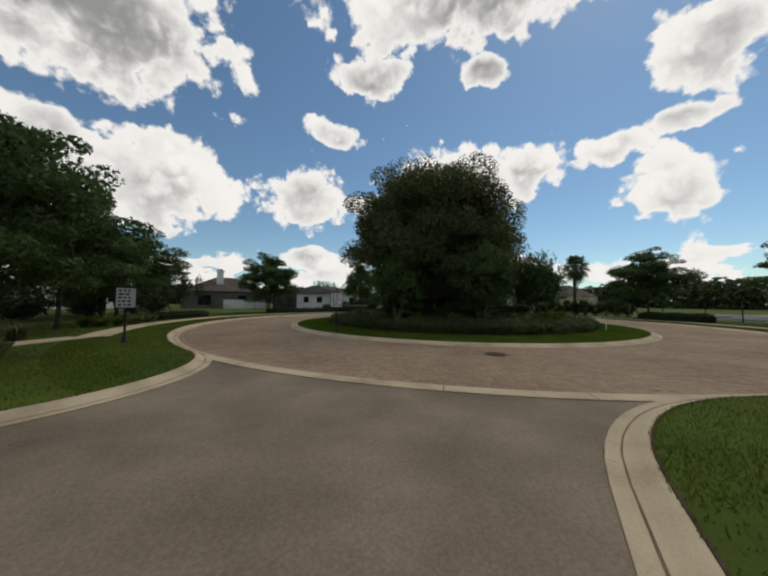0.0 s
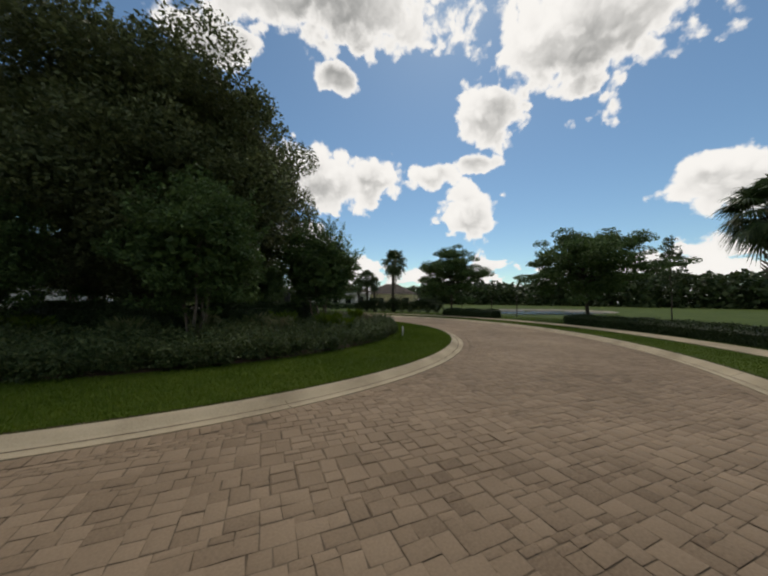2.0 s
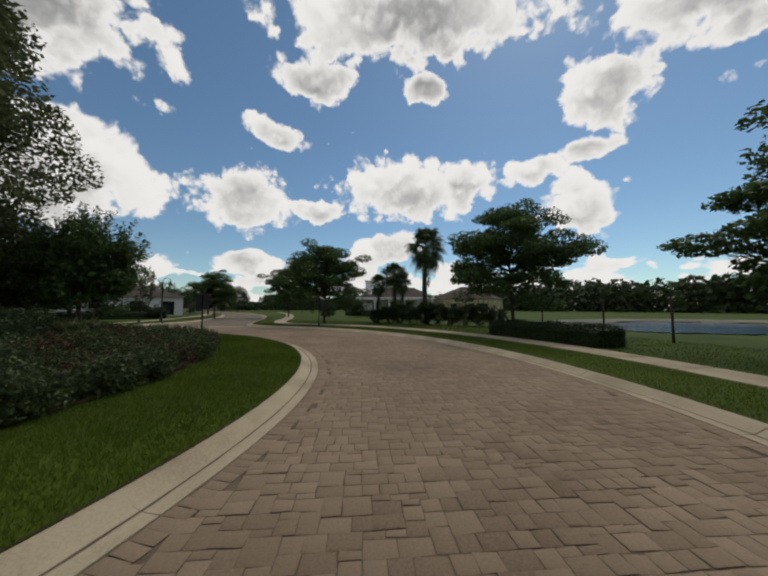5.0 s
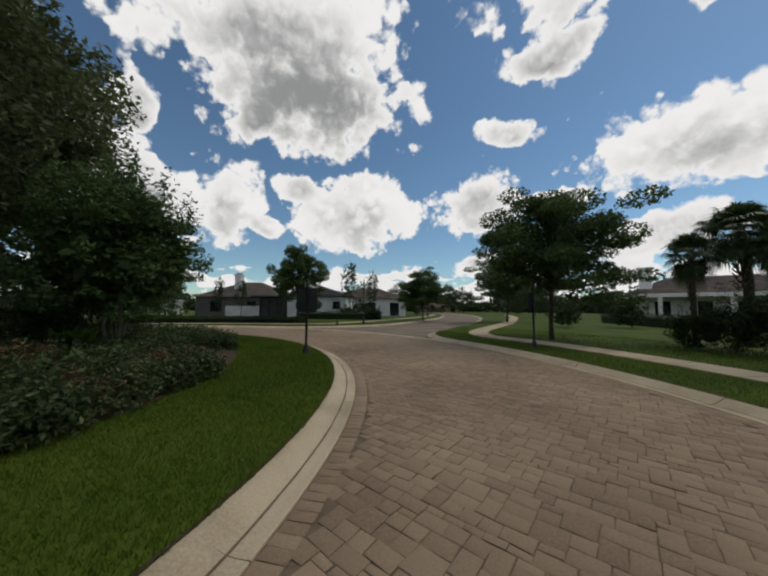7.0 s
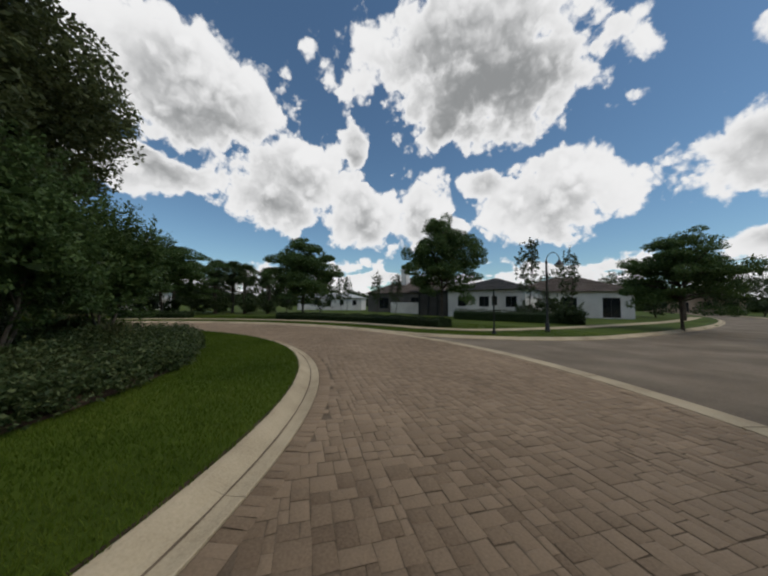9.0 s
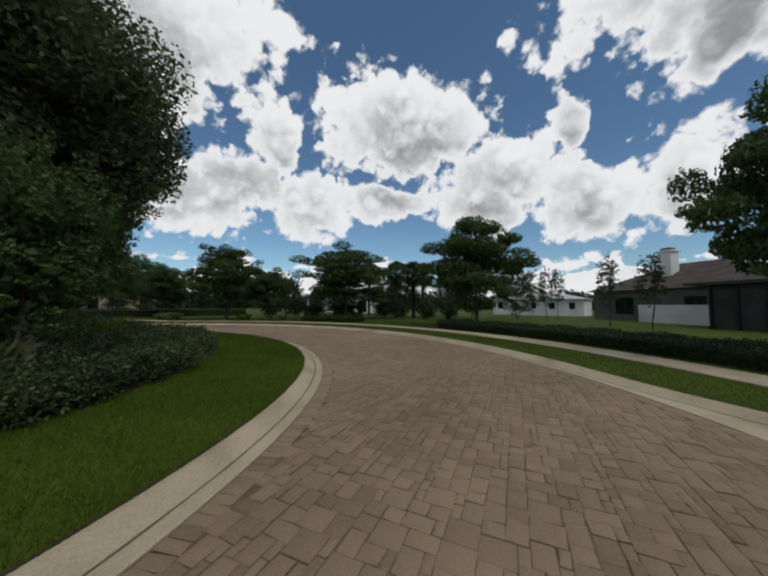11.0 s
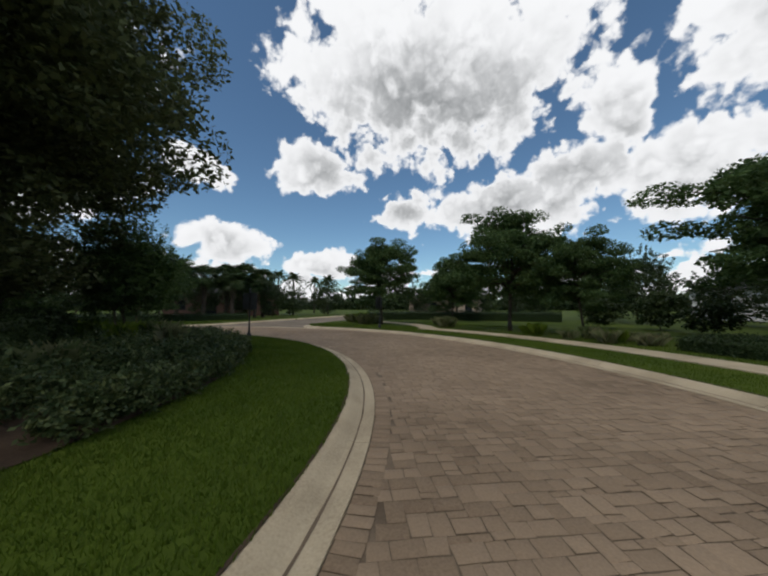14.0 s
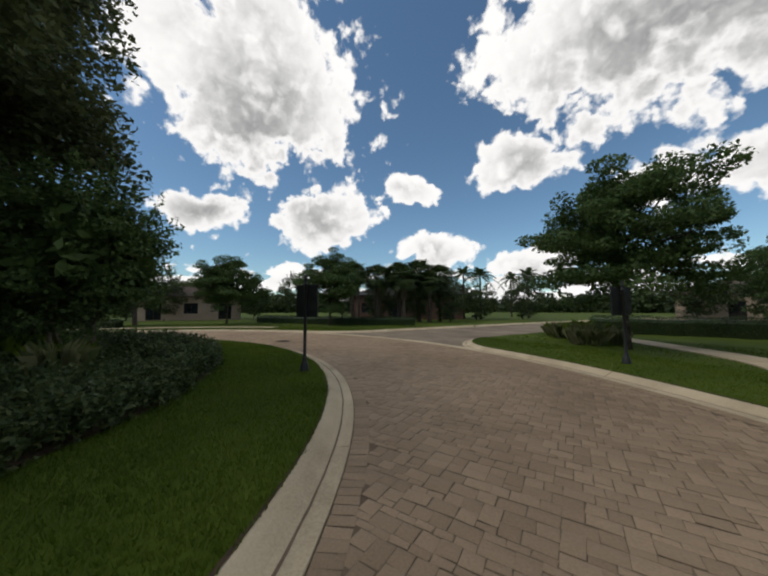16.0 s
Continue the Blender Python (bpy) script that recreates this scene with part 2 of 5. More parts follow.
M["leaf_hedge"] = leaf_material("leaf_hedge", (0.018, 0.032, 0.010), (0.033, 0.055, 0.017), (0.055, 0.08, 0.028), 0.2)
M["leaf_far"] = leaf_material("leaf_far", (0.024, 0.042, 0.014), (0.042, 0.068, 0.022), (0.075, 0.10, 0.036), 0.2)
M["leaf_palm"] = leaf_material("leaf_palm", (0.03, 0.052, 0.018), (0.05, 0.083, 0.028), (0.09, 0.12, 0.045), 0.25, 0.4)
M["water"] = material("water", [(0.3, (0.025, 0.055, 0.09)), (0.7, (0.035, 0.07, 0.11))], 0.2, 0.14, 0.35, 3.0, spec=0.5, dist=0.01)
M["sand"] = material("sand", [(0.3, (0.22, 0.19, 0.14)), (0.7, (0.38, 0.34, 0.27))], 0.5, 0.95, 0.4, 20, spec=0.2)
M["black_metal"] = material("black_metal", [(0.3, (0.008, 0.009, 0.009)), (0.7, (0.02, 0.022, 0.02))], 5, 0.45, 0.1, 60)
M["white_paint"] = material("white_paint", [(0.3, (0.62, 0.62, 0.60)), (0.7, (0.78, 0.78, 0.76))], 3, 0.5, 0.05, 30)
M["stucco"] = material("white_stucco", [(0.3, (0.55, 0.53, 0.50)), (0.7, (0.74, 0.72, 0.68))], 0.6, 0.9, 0.3, 40, spec=0.2)
M["stucco_yellow"] = material("yellow_stucco", [(0.3, (0.45, 0.40, 0.22)), (0.7, (0.58, 0.52, 0.30))], 0.6, 0.9, 0.3, 40, spec=0.2)
M["stucco_tan"] = material("tan_stucco", [(0.3, (0.30, 0.23, 0.17)), (0.7, (0.42, 0.33, 0.25))], 0.6, 0.9, 0.3, 40, spec=0.2)
M["screen_wall"] = material("screened_wall", [(0.3, (0.085, 0.08, 0.072)), (0.7, (0.14, 0.13, 0.115))], 0.6, 0.9, 0.2, 60, spec=0.2)
M["stucco_red"] = material("red_stucco", [(0.3, (0.075, 0.045, 0.036)), (0.7, (0.12, 0.07, 0.055))], 0.6, 0.9, 0.3, 40, spec=0.2)
M["roof"] = material("roof_tile", [(0.3, (0.07, 0.055, 0.045)), (0.7, (0.14, 0.11, 0.09))], 1.0, 0.85, 0.5, 20, spec=0.2)
M["roof_dark"] = material("dark_roof_tile", [(0.3, (0.035, 0.034, 0.034)), (0.7, (0.075, 0.072, 0.07))], 1.0, 0.85, 0.5, 20, spec=0.2)
M["screen"] = material("insect_screen", [(0.3, (0.028, 0.026, 0.024)), (0.7, (0.065, 0.061, 0.056))], 0.8, 0.7, 0.1, 90, spec=0.3)
M["glass"] = material("window_glass", [(0.3, (0.01, 0.012, 0.014)), (0.7, (0.02, 0.023, 0.026))], 0.5, 0.06, 0, 3, spec=0.6)
M["iron"] = material("cast_iron", [(0.3, (0.035, 0.022, 0.018)), (0.7, (0.085, 0.055, 0.045))], 5, 0.75, 0.4, 60, metal=0.5)
M["lens"] = material("lamp_glass", [(0.3, (0.5, 0.5, 0.46)), (0.7, (0.6, 0.6, 0.56))], 5, 0.3, 0, 30)


# ---- helpers of this scene ----
def mesh_from(name, bm, mat):
    me = bpy.data.meshes.new(name)
    bm.to_mesh(me)
    bm.free()
    for mm in (mat if isinstance(mat, (list, tuple)) else [mat]):
        me.materials.append(mm)
    return me


def part(name, bm, mat, parent=None, label=""):
    """One mesh object from a bmesh (or a ready mesh) under a thing or a part."""
    me = bm if isinstance(bm, bpy.types.Mesh) else mesh_from(name, bm, mat)
    ob = new(name, me)
    if parent is not None:
        ob.parent = parent
    if label:
        ob["label"] = label
    return ob


def thing(name, label, category, x=0, y=0, z=0, rz=0, group="", kind=""):
    ob = new(name)
    ob.empty_display_size = 0.2
    ob.matrix_world = pose(x, y, z, 0, 0, rz)
    return tagged(ob, label, category, group, kind)


def quads(name, verts, mat, smooth=False, tris=False):
    """A mesh of loose four-cornered (or three-cornered) faces from an (n * k, 3) array."""
    k = 3 if tris else 4
    verts = np.asarray(verts, dtype=np.float32).reshape(-1, 3)
    n = len(verts) // k
    me = bpy.data.meshes.new(name)
    me.vertices.add(n * k)
    me.vertices.foreach_set("co", verts.ravel())
    me.loops.add(n * k)
    me.loops.foreach_set("vertex_index", np.arange(n * k, dtype=np.int32))
    me.polygons.add(n)
    me.polygons.foreach_set("loop_start", np.arange(0, n * k, k, dtype=np.int32))
    me.update(calc_edges=True)
    me.materials.append(mat)
    return me


def leaves(rng, centres, length, width, up=0.3, droop=0.0, spread=0.35):
    """Folded diamond leaves at the given places, with random sizes and turns."""
    n = len(centres)
    axis = rng.normal(size=(n, 3))
    axis[:, 2] = axis[:, 2] * 0.6 - droop
    axis /= np.linalg.norm(axis, axis=1)[:, None] + 1e-9
    other = rng.normal(size=(n, 3)) + [0, 0, up]
    side = np.cross(axis, other)
    side /= np.linalg.norm(side, axis=1)[:, None] + 1e-9
    fold = np.cross(side, axis)
    size = rng.uniform(1 - spread, 1 + spread, (n, 1))
    L, W = axis * length * size, side * width * size
    c = np.asarray(centres)
    v = np.stack([c - L * 0.5, c + W * 0.5 + fold * width * 0.2, c + L * 0.5, c - W * 0.5 + fold * width * 0.2], 1)
    return v.reshape(-1, 3)


def tube(bm, path, radii, sides=8, cap=True):
    """A tapered limb along a path of points."""
    rings = []
    pts = [Vector(p) for p in path]
    for i, p in enumerate(pts):
        d = (pts[min(i + 1, len(pts) - 1)] - pts[max(i - 1, 0)]).normalized()
        a = d.orthogonal().normalized() if abs(d.z) < 0.9 else Vector((1, 0, 0)).cross(d).normalized()
        b = d.cross(a)
        rings.append([bm.verts.new(p + (a * math.cos(2 * math.pi * k / sides) + b * math.sin(2 * math.pi * k / sides)) * radii[i]) for k in range(sides)])
    for r0, r1 in zip(rings, rings[1:]):
        for k in range(sides):
            f = bm.faces.new((r0[k], r0[(k + 1) % sides], r1[(k + 1) % sides], r1[k]))
            f.smooth = True
    if cap:
        bm.faces.new(rings[0][::-1])
        bm.faces.new(rings[-1])


def box(bm, x0, y0, z0, x1, y1, z1, bevel=0.0):
    vs = [bm.verts.new(p) for p in ((x0, y0, z0), (x1, y0, z0), (x1, y1, z0), (x0, y1, z0), (x0, y0, z1), (x1, y0, z1), (x1, y1, z1), (x0, y1, z1))]
    fs = [bm.faces.new([vs[i] for i in f]) for f in ((0, 3, 2, 1), (4, 5, 6, 7), (0, 1, 5, 4), (1, 2, 6, 5), (2, 3, 7, 6), (3, 0, 4, 7))]
    if bevel:
        es = {e for f in fs for e in f.edges}
        bmesh.ops.bevel(bm, geom=list(es), offset=bevel, segments=1, affect="EDGES")


def lathe(bm, profile, sides=16):
    """A turned shape round the z axis from (radius, height) pairs."""
    rings = [[bm.verts.new((r * math.cos(2 * math.pi * k / sides), r * math.sin(2 * math.pi * k / sides), z)) for k in range(sides)] for r, z in profile]
    for r0, r1 in zip(rings, rings[1:]):
        for k in range(sides):
            f = bm.faces.new((r0[k], r0[(k + 1) % sides], r1[(k + 1) % sides], r1[k]))
            f.smooth = True
    bm.faces.new(rings[0][::-1])
    bm.faces.new(rings[-1])


# ---- plan: a ring road round an island, with a road to the south-west and one to the north ----
R_IN, R_OUT = 12.24, 17.9        # lips of the island's kerb and of the outer kerb
KERB = 0.44                      # width of a kerb with its gutter
R_BED = 9.4


def arc(cx, cy, r, a0, a1, step=2.0):
    n = max(2, int(abs(a1 - a0) / step) + 1)
    return [(cx + r * math.cos(radians(a0 + (a1 - a0) * i / (n - 1))), cy + r * math.sin(radians(a0 + (a1 - a0) * i / (n - 1)))) for i in range(n)]


def mouth(az, v_lo, v_hi, rf_lo, rf_hi, bend, reach):
    """The two edges of a road that leaves the ring in the direction az; v is measured to the right of that direction's
    reverse. Gives for each side the points from the ring outwards and the ring angle where it begins."""
    d = Vector((math.cos(radians(az)), math.sin(radians(az))))
    nrm = Vector((-d.y, d.x)) if az > 180 else Vector((d.y, -d.x))
    sides = []
    for v, rf, s in ((v_lo, rf_lo, -1), (v_hi, rf_hi, 1)):
        vc = v + s * rf
        uc = math.sqrt((R_OUT + rf) ** 2 - vc ** 2)
        c = d * uc + nrm * vc
        ring = math.degrees(math.atan2(c.y, c.x))
        a0 = math.degrees(math.atan2(-c.y, -c.x))
        e = -nrm * s
        a1 = math.degrees(math.atan2(e.y, e.x))
        turn = (a1 - a0 + 180) % 360 - 180
        pts = arc(c.x, c.y, rf, a0, a0 + turn, 6)
        far = []
        for i in range(1, 25):
            u = uc + reach * i / 24
            k = bend * max(0, u - 28) ** 2 / 1000
            p = d * u + nrm * (v + k)
            far.append((p.x, p.y))
        sides.append((ring % 360, pts + far))
    return sides


S_LO, S_HI = mouth(234, 0.7, 7.6, 4.3, 5.5, -2.0, 60)
N_LO, N_HI = mouth(90, 1.9, 7.6, 10.0, 6.0, -5.0, 110)
# outer kerb lines, each from far out on one road round the ring to far out on the other
a_s, a_n = S_HI[0], N_HI[0]
EAST = S_HI[1][::-1] + arc(0, 0, R_OUT, a_s - 360, a_n, 2)[1:-1] + N_HI[1]
a_n2, a_s2 = N_LO[0], S_LO[0]
WEST = N_LO[1][::-1] + arc(0, 0, R_OUT, a_n2, a_s2, 2)[1:-1] + S_LO[1]
OUTLINE = np.array(EAST + WEST)


def inside(poly, p):
    """Which of the points p lie inside the outline poly."""
    x, y = p[:, 0], p[:, 1]
    hit = np.zeros(len(p), bool)
    a, b = poly, np.roll(poly, -1, 0)
    for (x0, y0), (x1, y1) in zip(a, b):
        if y0 == y1:
            continue
        cross = ((y0 > y) != (y1 > y)) & (x < (x1 - x0) * (y - y0) / (y1 - y0) + x0)
        hit ^= cross
    return hit


def distance(line, p):
    """Distance from each of the points p to a line of points."""
    best = np.full(len(p), 1e9)
    a, b = np.asarray(line[:-1]), np.asarray(line[1:])
    for s, e in zip(a, b):
        d = e - s
        t = np.clip(((p - s) @ d) / (d @ d + 1e-12), 0, 1)
        q = p - s - t[:, None] * d
        best = np.minimum(best, (q * q).sum(1))
    return np.sqrt(best)


def road_gap(p):
    """Distance outwards from the outer kerb's lip; negative on the road."""
    out = np.full(len(p), -1.0)
    far = np.hypot(p[:, 0], p[:, 1]) > R_OUT - 0.5
    q = p[far]
    if len(q):
        d = np.minimum(distance(EAST, q), distance(WEST, q))
        out[far] = np.where(inside(OUTLINE, q), -d, d)
    return out


POND = (45.0, 8.0, 14.0, 8.5)   # middle and half sizes


def ground_z(p):
    """Height of the ground: road bed low, lawns level with the kerb tops, a low mound on the island, a pond basin."""
    r = np.hypot(p[:, 0], p[:, 1])
    gap = road_gap(p)
    z = np.where(gap < 0.42, -0.10, 0.115)
    isl = r < R_IN - KERB + 0.01
    mound = 0.118 + 0.035 * np.clip((11.7 - r) / 2.6, 0, 1) + 0.35 * np.clip((R_BED - r) / 6.0, 0, 1) ** 1.0
    z = np.where(isl, mound, z)
    q = np.hypot((p[:, 0] - POND[0]) / POND[2], (p[:, 1] - POND[1]) / POND[3])
    dip = np.clip((1.12 - q) / 0.16, 0, 1)
    z = z - 1.3 * dip * dip * (3 - 2 * dip)
    return z


def lawn_z(x, y):
    return float(ground_z(np.array([[x, y]]))[0])


def build_ground():
    rad = list(np.arange(0, 11.0, 0.8)) + [11.2, 11.6, 11.78, 11.83, 12.3, 14, 16, 17.5, 18.1, 18.31, 18.35] + list(np.arange(18.5, 26, 0.3)) + list(np.arange(26, 50, 1.0)) + list(np.geomspace(50, 130, 26)) + [170, 240, 400, 800, 1600, 4000]
    na = 360
    ang = np.linspace(0, 2 * np.pi, na, endpoint=False)
    rr, aa = np.meshgrid(np.array(rad[1:]), ang, indexing="ij")
    p = np.stack([rr.ravel() * np.cos(aa.ravel()), rr.ravel() * np.sin(aa.ravel())], 1)
    z = ground_z(p)
    rng = np.random.default_rng(3)
    flat = np.hypot(p[:, 0], p[:, 1])
    z = z + np.where((flat > 23) & (flat < 900), rng.normal(size=len(z)) * 0.012, 0)
    verts = [(0, 0, lawn_z(0.01, 0))] + [tuple(v) for v in np.column_stack([p, z])]
    faces = [(0, 1 + k, 1 + (k + 1) % na) for k in range(na)]
    for i in range(len(rad) - 2):
        for k in range(na):
            a, b = 1 + i * na + k, 1 + i * na + (k + 1) % na
            faces.append((a, a + na, b + na, b))
    me = bpy.data.meshes.new("ground")
    me.from_pydata(verts, [], faces)
    me.materials.append(M["lawn"])
    for f in me.polygons:
        f.use_smooth = True
    ob = new("ground", me)
    tagged(ob, "mown green lawn ground that runs out to the horizon", "lawn", kind="structure")


def sheet(name, polygon, z, mat, label, category, kind="structure"):
    bm = bmesh.new()
    vs = [bm.verts.new((x, y, z)) for x, y in polygon]
    f = bm.faces.new(vs)
    if f.normal.z < 0:
        f.normal_flip()
    bmesh.ops.triangulate(bm, faces=bm.faces[:])
    return tagged(part(name, bm, mat), label, category, kind=kind)


def ring_sheet(name, r0, r1, z, mat, a0=0, a1=360, step=2.0):
    bm = bmesh.new()
    n = int((a1 - a0) / step)
    full = a1 - a0 >= 360
    inner = [bm.verts.new((r0 * math.cos(radians(a0 + (a1 - a0) * k / n)), r0 * math.sin(radians(a0 + (a1 - a0) * k / n)), z)) for k in range(n + (0 if full else 1))]
    outer = [bm.verts.new((r1 * math.cos(radians(a0 + (a1 - a0) * k / n)), r1 * math.sin(radians(a0 + (a1 - a0) * k / n)), z)) for k in range(n + (0 if full else 1))]
    for k in range(n):
        j = (k + 1) % len(inner)
        bm.faces.new((inner[k], outer[k], outer[j], inner[j]))
    return part(name, bm, mat)


def strip(bm, line, profile, side):
    """Sweep a profile of (offset, height) along a plan line; side 1 puts offsets to the right of the line, -1 to the left."""
    pts = [Vector((x, y, 0)) for x, y in line]
    rings = []
    for i, p in enumerate(pts):
        d = (pts[min(i + 1, len(pts) - 1)] - pts[max(i - 1, 0)]).normalized()
        n = Vector((d.y, -d.x, 0)) * side
        rings.append([bm.verts.new(p + n * o + Vector((0, 0, h))) for o, h in profile])
    for r0, r1 in zip(rings, rings[1:]):
        for k in range(len(profile) - 1):
            bm.faces.new((r0[k], r0[k + 1], r1[k + 1], r1[k]))
    for ring in (rings[0], rings[-1]):
        if len(ring) > 2:
            bm.faces.new(ring)


# gutter lip, gutter, rolled face and top of the kerb, back edge
KERB_PROFILE = [(0.0, -0.12), (0.0, 0.012), (0.01, 0.016), (0.09, 0.010), (0.17, 0.014), (0.23, 0.034), (0.29, 0.066), (0.34, 0.094), (0.38, 0.110), (0.425, 0.118), (KERB, 0.114), (KERB, -0.12)]


def kerb_run(name, line, side, label, length=3.05):
    """Kerb stones of equal length end to end, with narrow joints."""
    root = thing(name, label, "kerb", kind="structure")
    pts = [Vector(p) for p in line]
    cum = [0.0]
    for a, b in zip(pts, pts[1:]):
        cum.append(cum[-1] + (b - a).length)

    def at_len(s):
        for i in range(len(pts) - 1):
            if s <= cum[i + 1] or i == len(pts) - 2:
                f = (s - cum[i]) / max(cum[i + 1] - cum[i], 1e-9)
                return pts[i].lerp(pts[i + 1], min(max(f, 0), 1))

    n = max(1, int(round(cum[-1] / length)))
    step = cum[-1] / n
    for k in range(n):
        s0, s1 = k * step + 0.006, (k + 1) * step - 0.006
        bm = bmesh.new()
        m = 6
        strip(bm, [tuple(at_len(s0 + (s1 - s0) * i / m)) for i in range(m + 1)], KERB_PROFILE, side)
        bmesh.ops.recalc_face_normals(bm, faces=bm.faces[:])
        part("kerb_stone", bm, M["concrete"], root)
    return root


build_ground()
sheet("road", OUTLINE.tolist(), -0.012, M["asphalt"], "worn grey-brown asphalt road surface", "road")
tagged(ring_sheet("paver_bed", R_IN - 0.05, R_OUT + 0.0, -0.008, M["joint"]), "dark sand bed between the road's paving stones", "road", kind="structure")
kerb_run("kerb_island", arc(0, 0, R_IN, 0, 360, 1.5), -1, "pale concrete rolled kerb round the island")
kerb_run("kerb_east", EAST, 1, "pale concrete rolled kerb along the outer lawn")
kerb_run("kerb_west", WEST, 1, "pale concrete rolled kerb along the outer lawn")


def dirt_line(name, line, side, offset, width, z, mat, label, seed):
    """An uneven strip of dirt or bare soil that follows a kerb."""
    rng = np.random.default_rng(seed)
    pts = np.array(line, float)
    cum = np.concatenate([[0], np.cumsum(np.hypot(*(pts[1:] - pts[:-1]).T))])
    s = np.arange(0, min(cum[-1], 400), 0.22)
    p = np.stack([np.interp(s, cum, pts[:, 0]), np.interp(s, cum, pts[:, 1])], 1)
    d = np.gradient(p, axis=0)
    d /= np.linalg.norm(d, axis=1)[:, None]
    n = np.stack([d[:, 1], -d[:, 0]], 1) * side
    w = width * (0.55 + 0.75 * rng.uniform(0, 1, (len(s), 2)))
    a, b = p + n * (offset - w[:, :1] / 2), p + n * (offset + w[:, 1:] / 2)
    m = len(s)
    verts = [(*q, z) for q in a] + [(*q, z + 0.001) for q in b]
    me = bpy.data.meshes.new(name)
    me.from_pydata(verts, [], [(i, i + 1, m + i + 1, m + i) if side < 0 else (i, m + i, m + i + 1, i + 1) for i in range(m - 1)])
    me.materials.append(mat)
    tagged(new(name, me), label, "dirt", kind="structure")


RING = arc(0, 0, R_IN, 0, 360, 1.5)
dirt_line("gutter_dirt_island", RING, -1, 0.172, 0.026, 0.017, M["joint"], "dark dirt line in the kerb's gutter", 5)
dirt_line("soil_edge_island", RING, -1, KERB + 0.012, 0.03, 0.124, M["soil"], "bare brown soil between kerb and grass", 6)
for tag, line in (("east", EAST), ("west", WEST)):
    dirt_line("gutter_dirt_" + tag, line, 1, 0.172, 0.026, 0.017, M["joint"], "dark dirt line in the kerb's gutter", 7)
    dirt_line("soil_edge_" + tag, line, 1, KERB + 0.012, 0.03, 0.127, M["soil"], "bare brown soil between kerb and grass", 8)


for tag, line in (("east", EAST), ("west", WEST)):
    bm = bmesh.new()
    strip(bm, line, [(KERB - 0.01, 0.06), (KERB - 0.005, 0.116), (KERB + 0.5, 0.120), (KERB + 0.55, 0.09)], 1)
    bmesh.ops.recalc_face_normals(bm, faces=bm.faces[:])
    tagged(part("lawn_edge_" + tag, bm, M["lawn"]), "green lawn edge behind the kerb", "lawn", kind="structure")


def band(name, az0, az1):
    root = thing(name, "flush pale concrete band across the road mouth", "kerb", kind="structure")
    n = max(3, int((az1 - az0) / 8))
    for k in range(n):
        a0, a1 = az0 + (az1 - az0) * k / n + 0.03, az0 + (az1 - az0) * (k + 1) / n - 0.03
        bm = bmesh.new()
        strip(bm, arc(0, 0, R_OUT, a0, a1, 1.5), [(0, -0.1), (0, 0.012), (0.03, 0.016), (0.38, 0.016), (0.40, 0.012), (0.40, -0.1)], 1)
        bmesh.ops.recalc_face_normals(bm, faces=bm.faces[:])
        part("band_stone", bm, M["concrete"], root)


band("band_south", a_s2, a_s)
band("band_north", a_n, a_n2)


SPURS = []


def smooth_line(line, n=8):
    """A rounded line through plan points."""
    p = np.array([line[0]] + list(line) + [line[-1]], float)
    out = []
    for i in range(1, len(p) - 2):
        for t in np.linspace(0, 1, n, endpoint=False):
            out.append(tuple(0.5 * (2 * p[i] + (p[i + 1] - p[i - 1]) * t + (2 * p[i - 1] - 5 * p[i] + 4 * p[i + 1] - p[i + 2]) * t * t + (3 * p[i] - p[i - 1] - 3 * p[i + 1] + p[i + 2]) * t ** 3)))
    return out + [tuple(p[-1])]


def slabs(root, line, profile, length=1.5):
    """Concrete slabs of equal length along a line."""
    pts = np.array(line, float)
    cum = np.concatenate([[0], np.cumsum(np.hypot(*(pts[1:] - pts[:-1]).T))])
    n = max(1, int(round(cum[-1] / length)))
    for k in range(n):
        s = np.linspace(cum[-1] * k / n + 0.006, cum[-1] * (k + 1) / n - 0.006, 4)
        bm = bmesh.new()
        strip(bm, list(zip(np.interp(s, cum, pts[:, 0]), np.interp(s, cum, pts[:, 1]))), profile, 1)
        bmesh.ops.recalc_face_normals(bm, faces=bm.faces[:])
        part("slab", bm, M["concrete"], root)


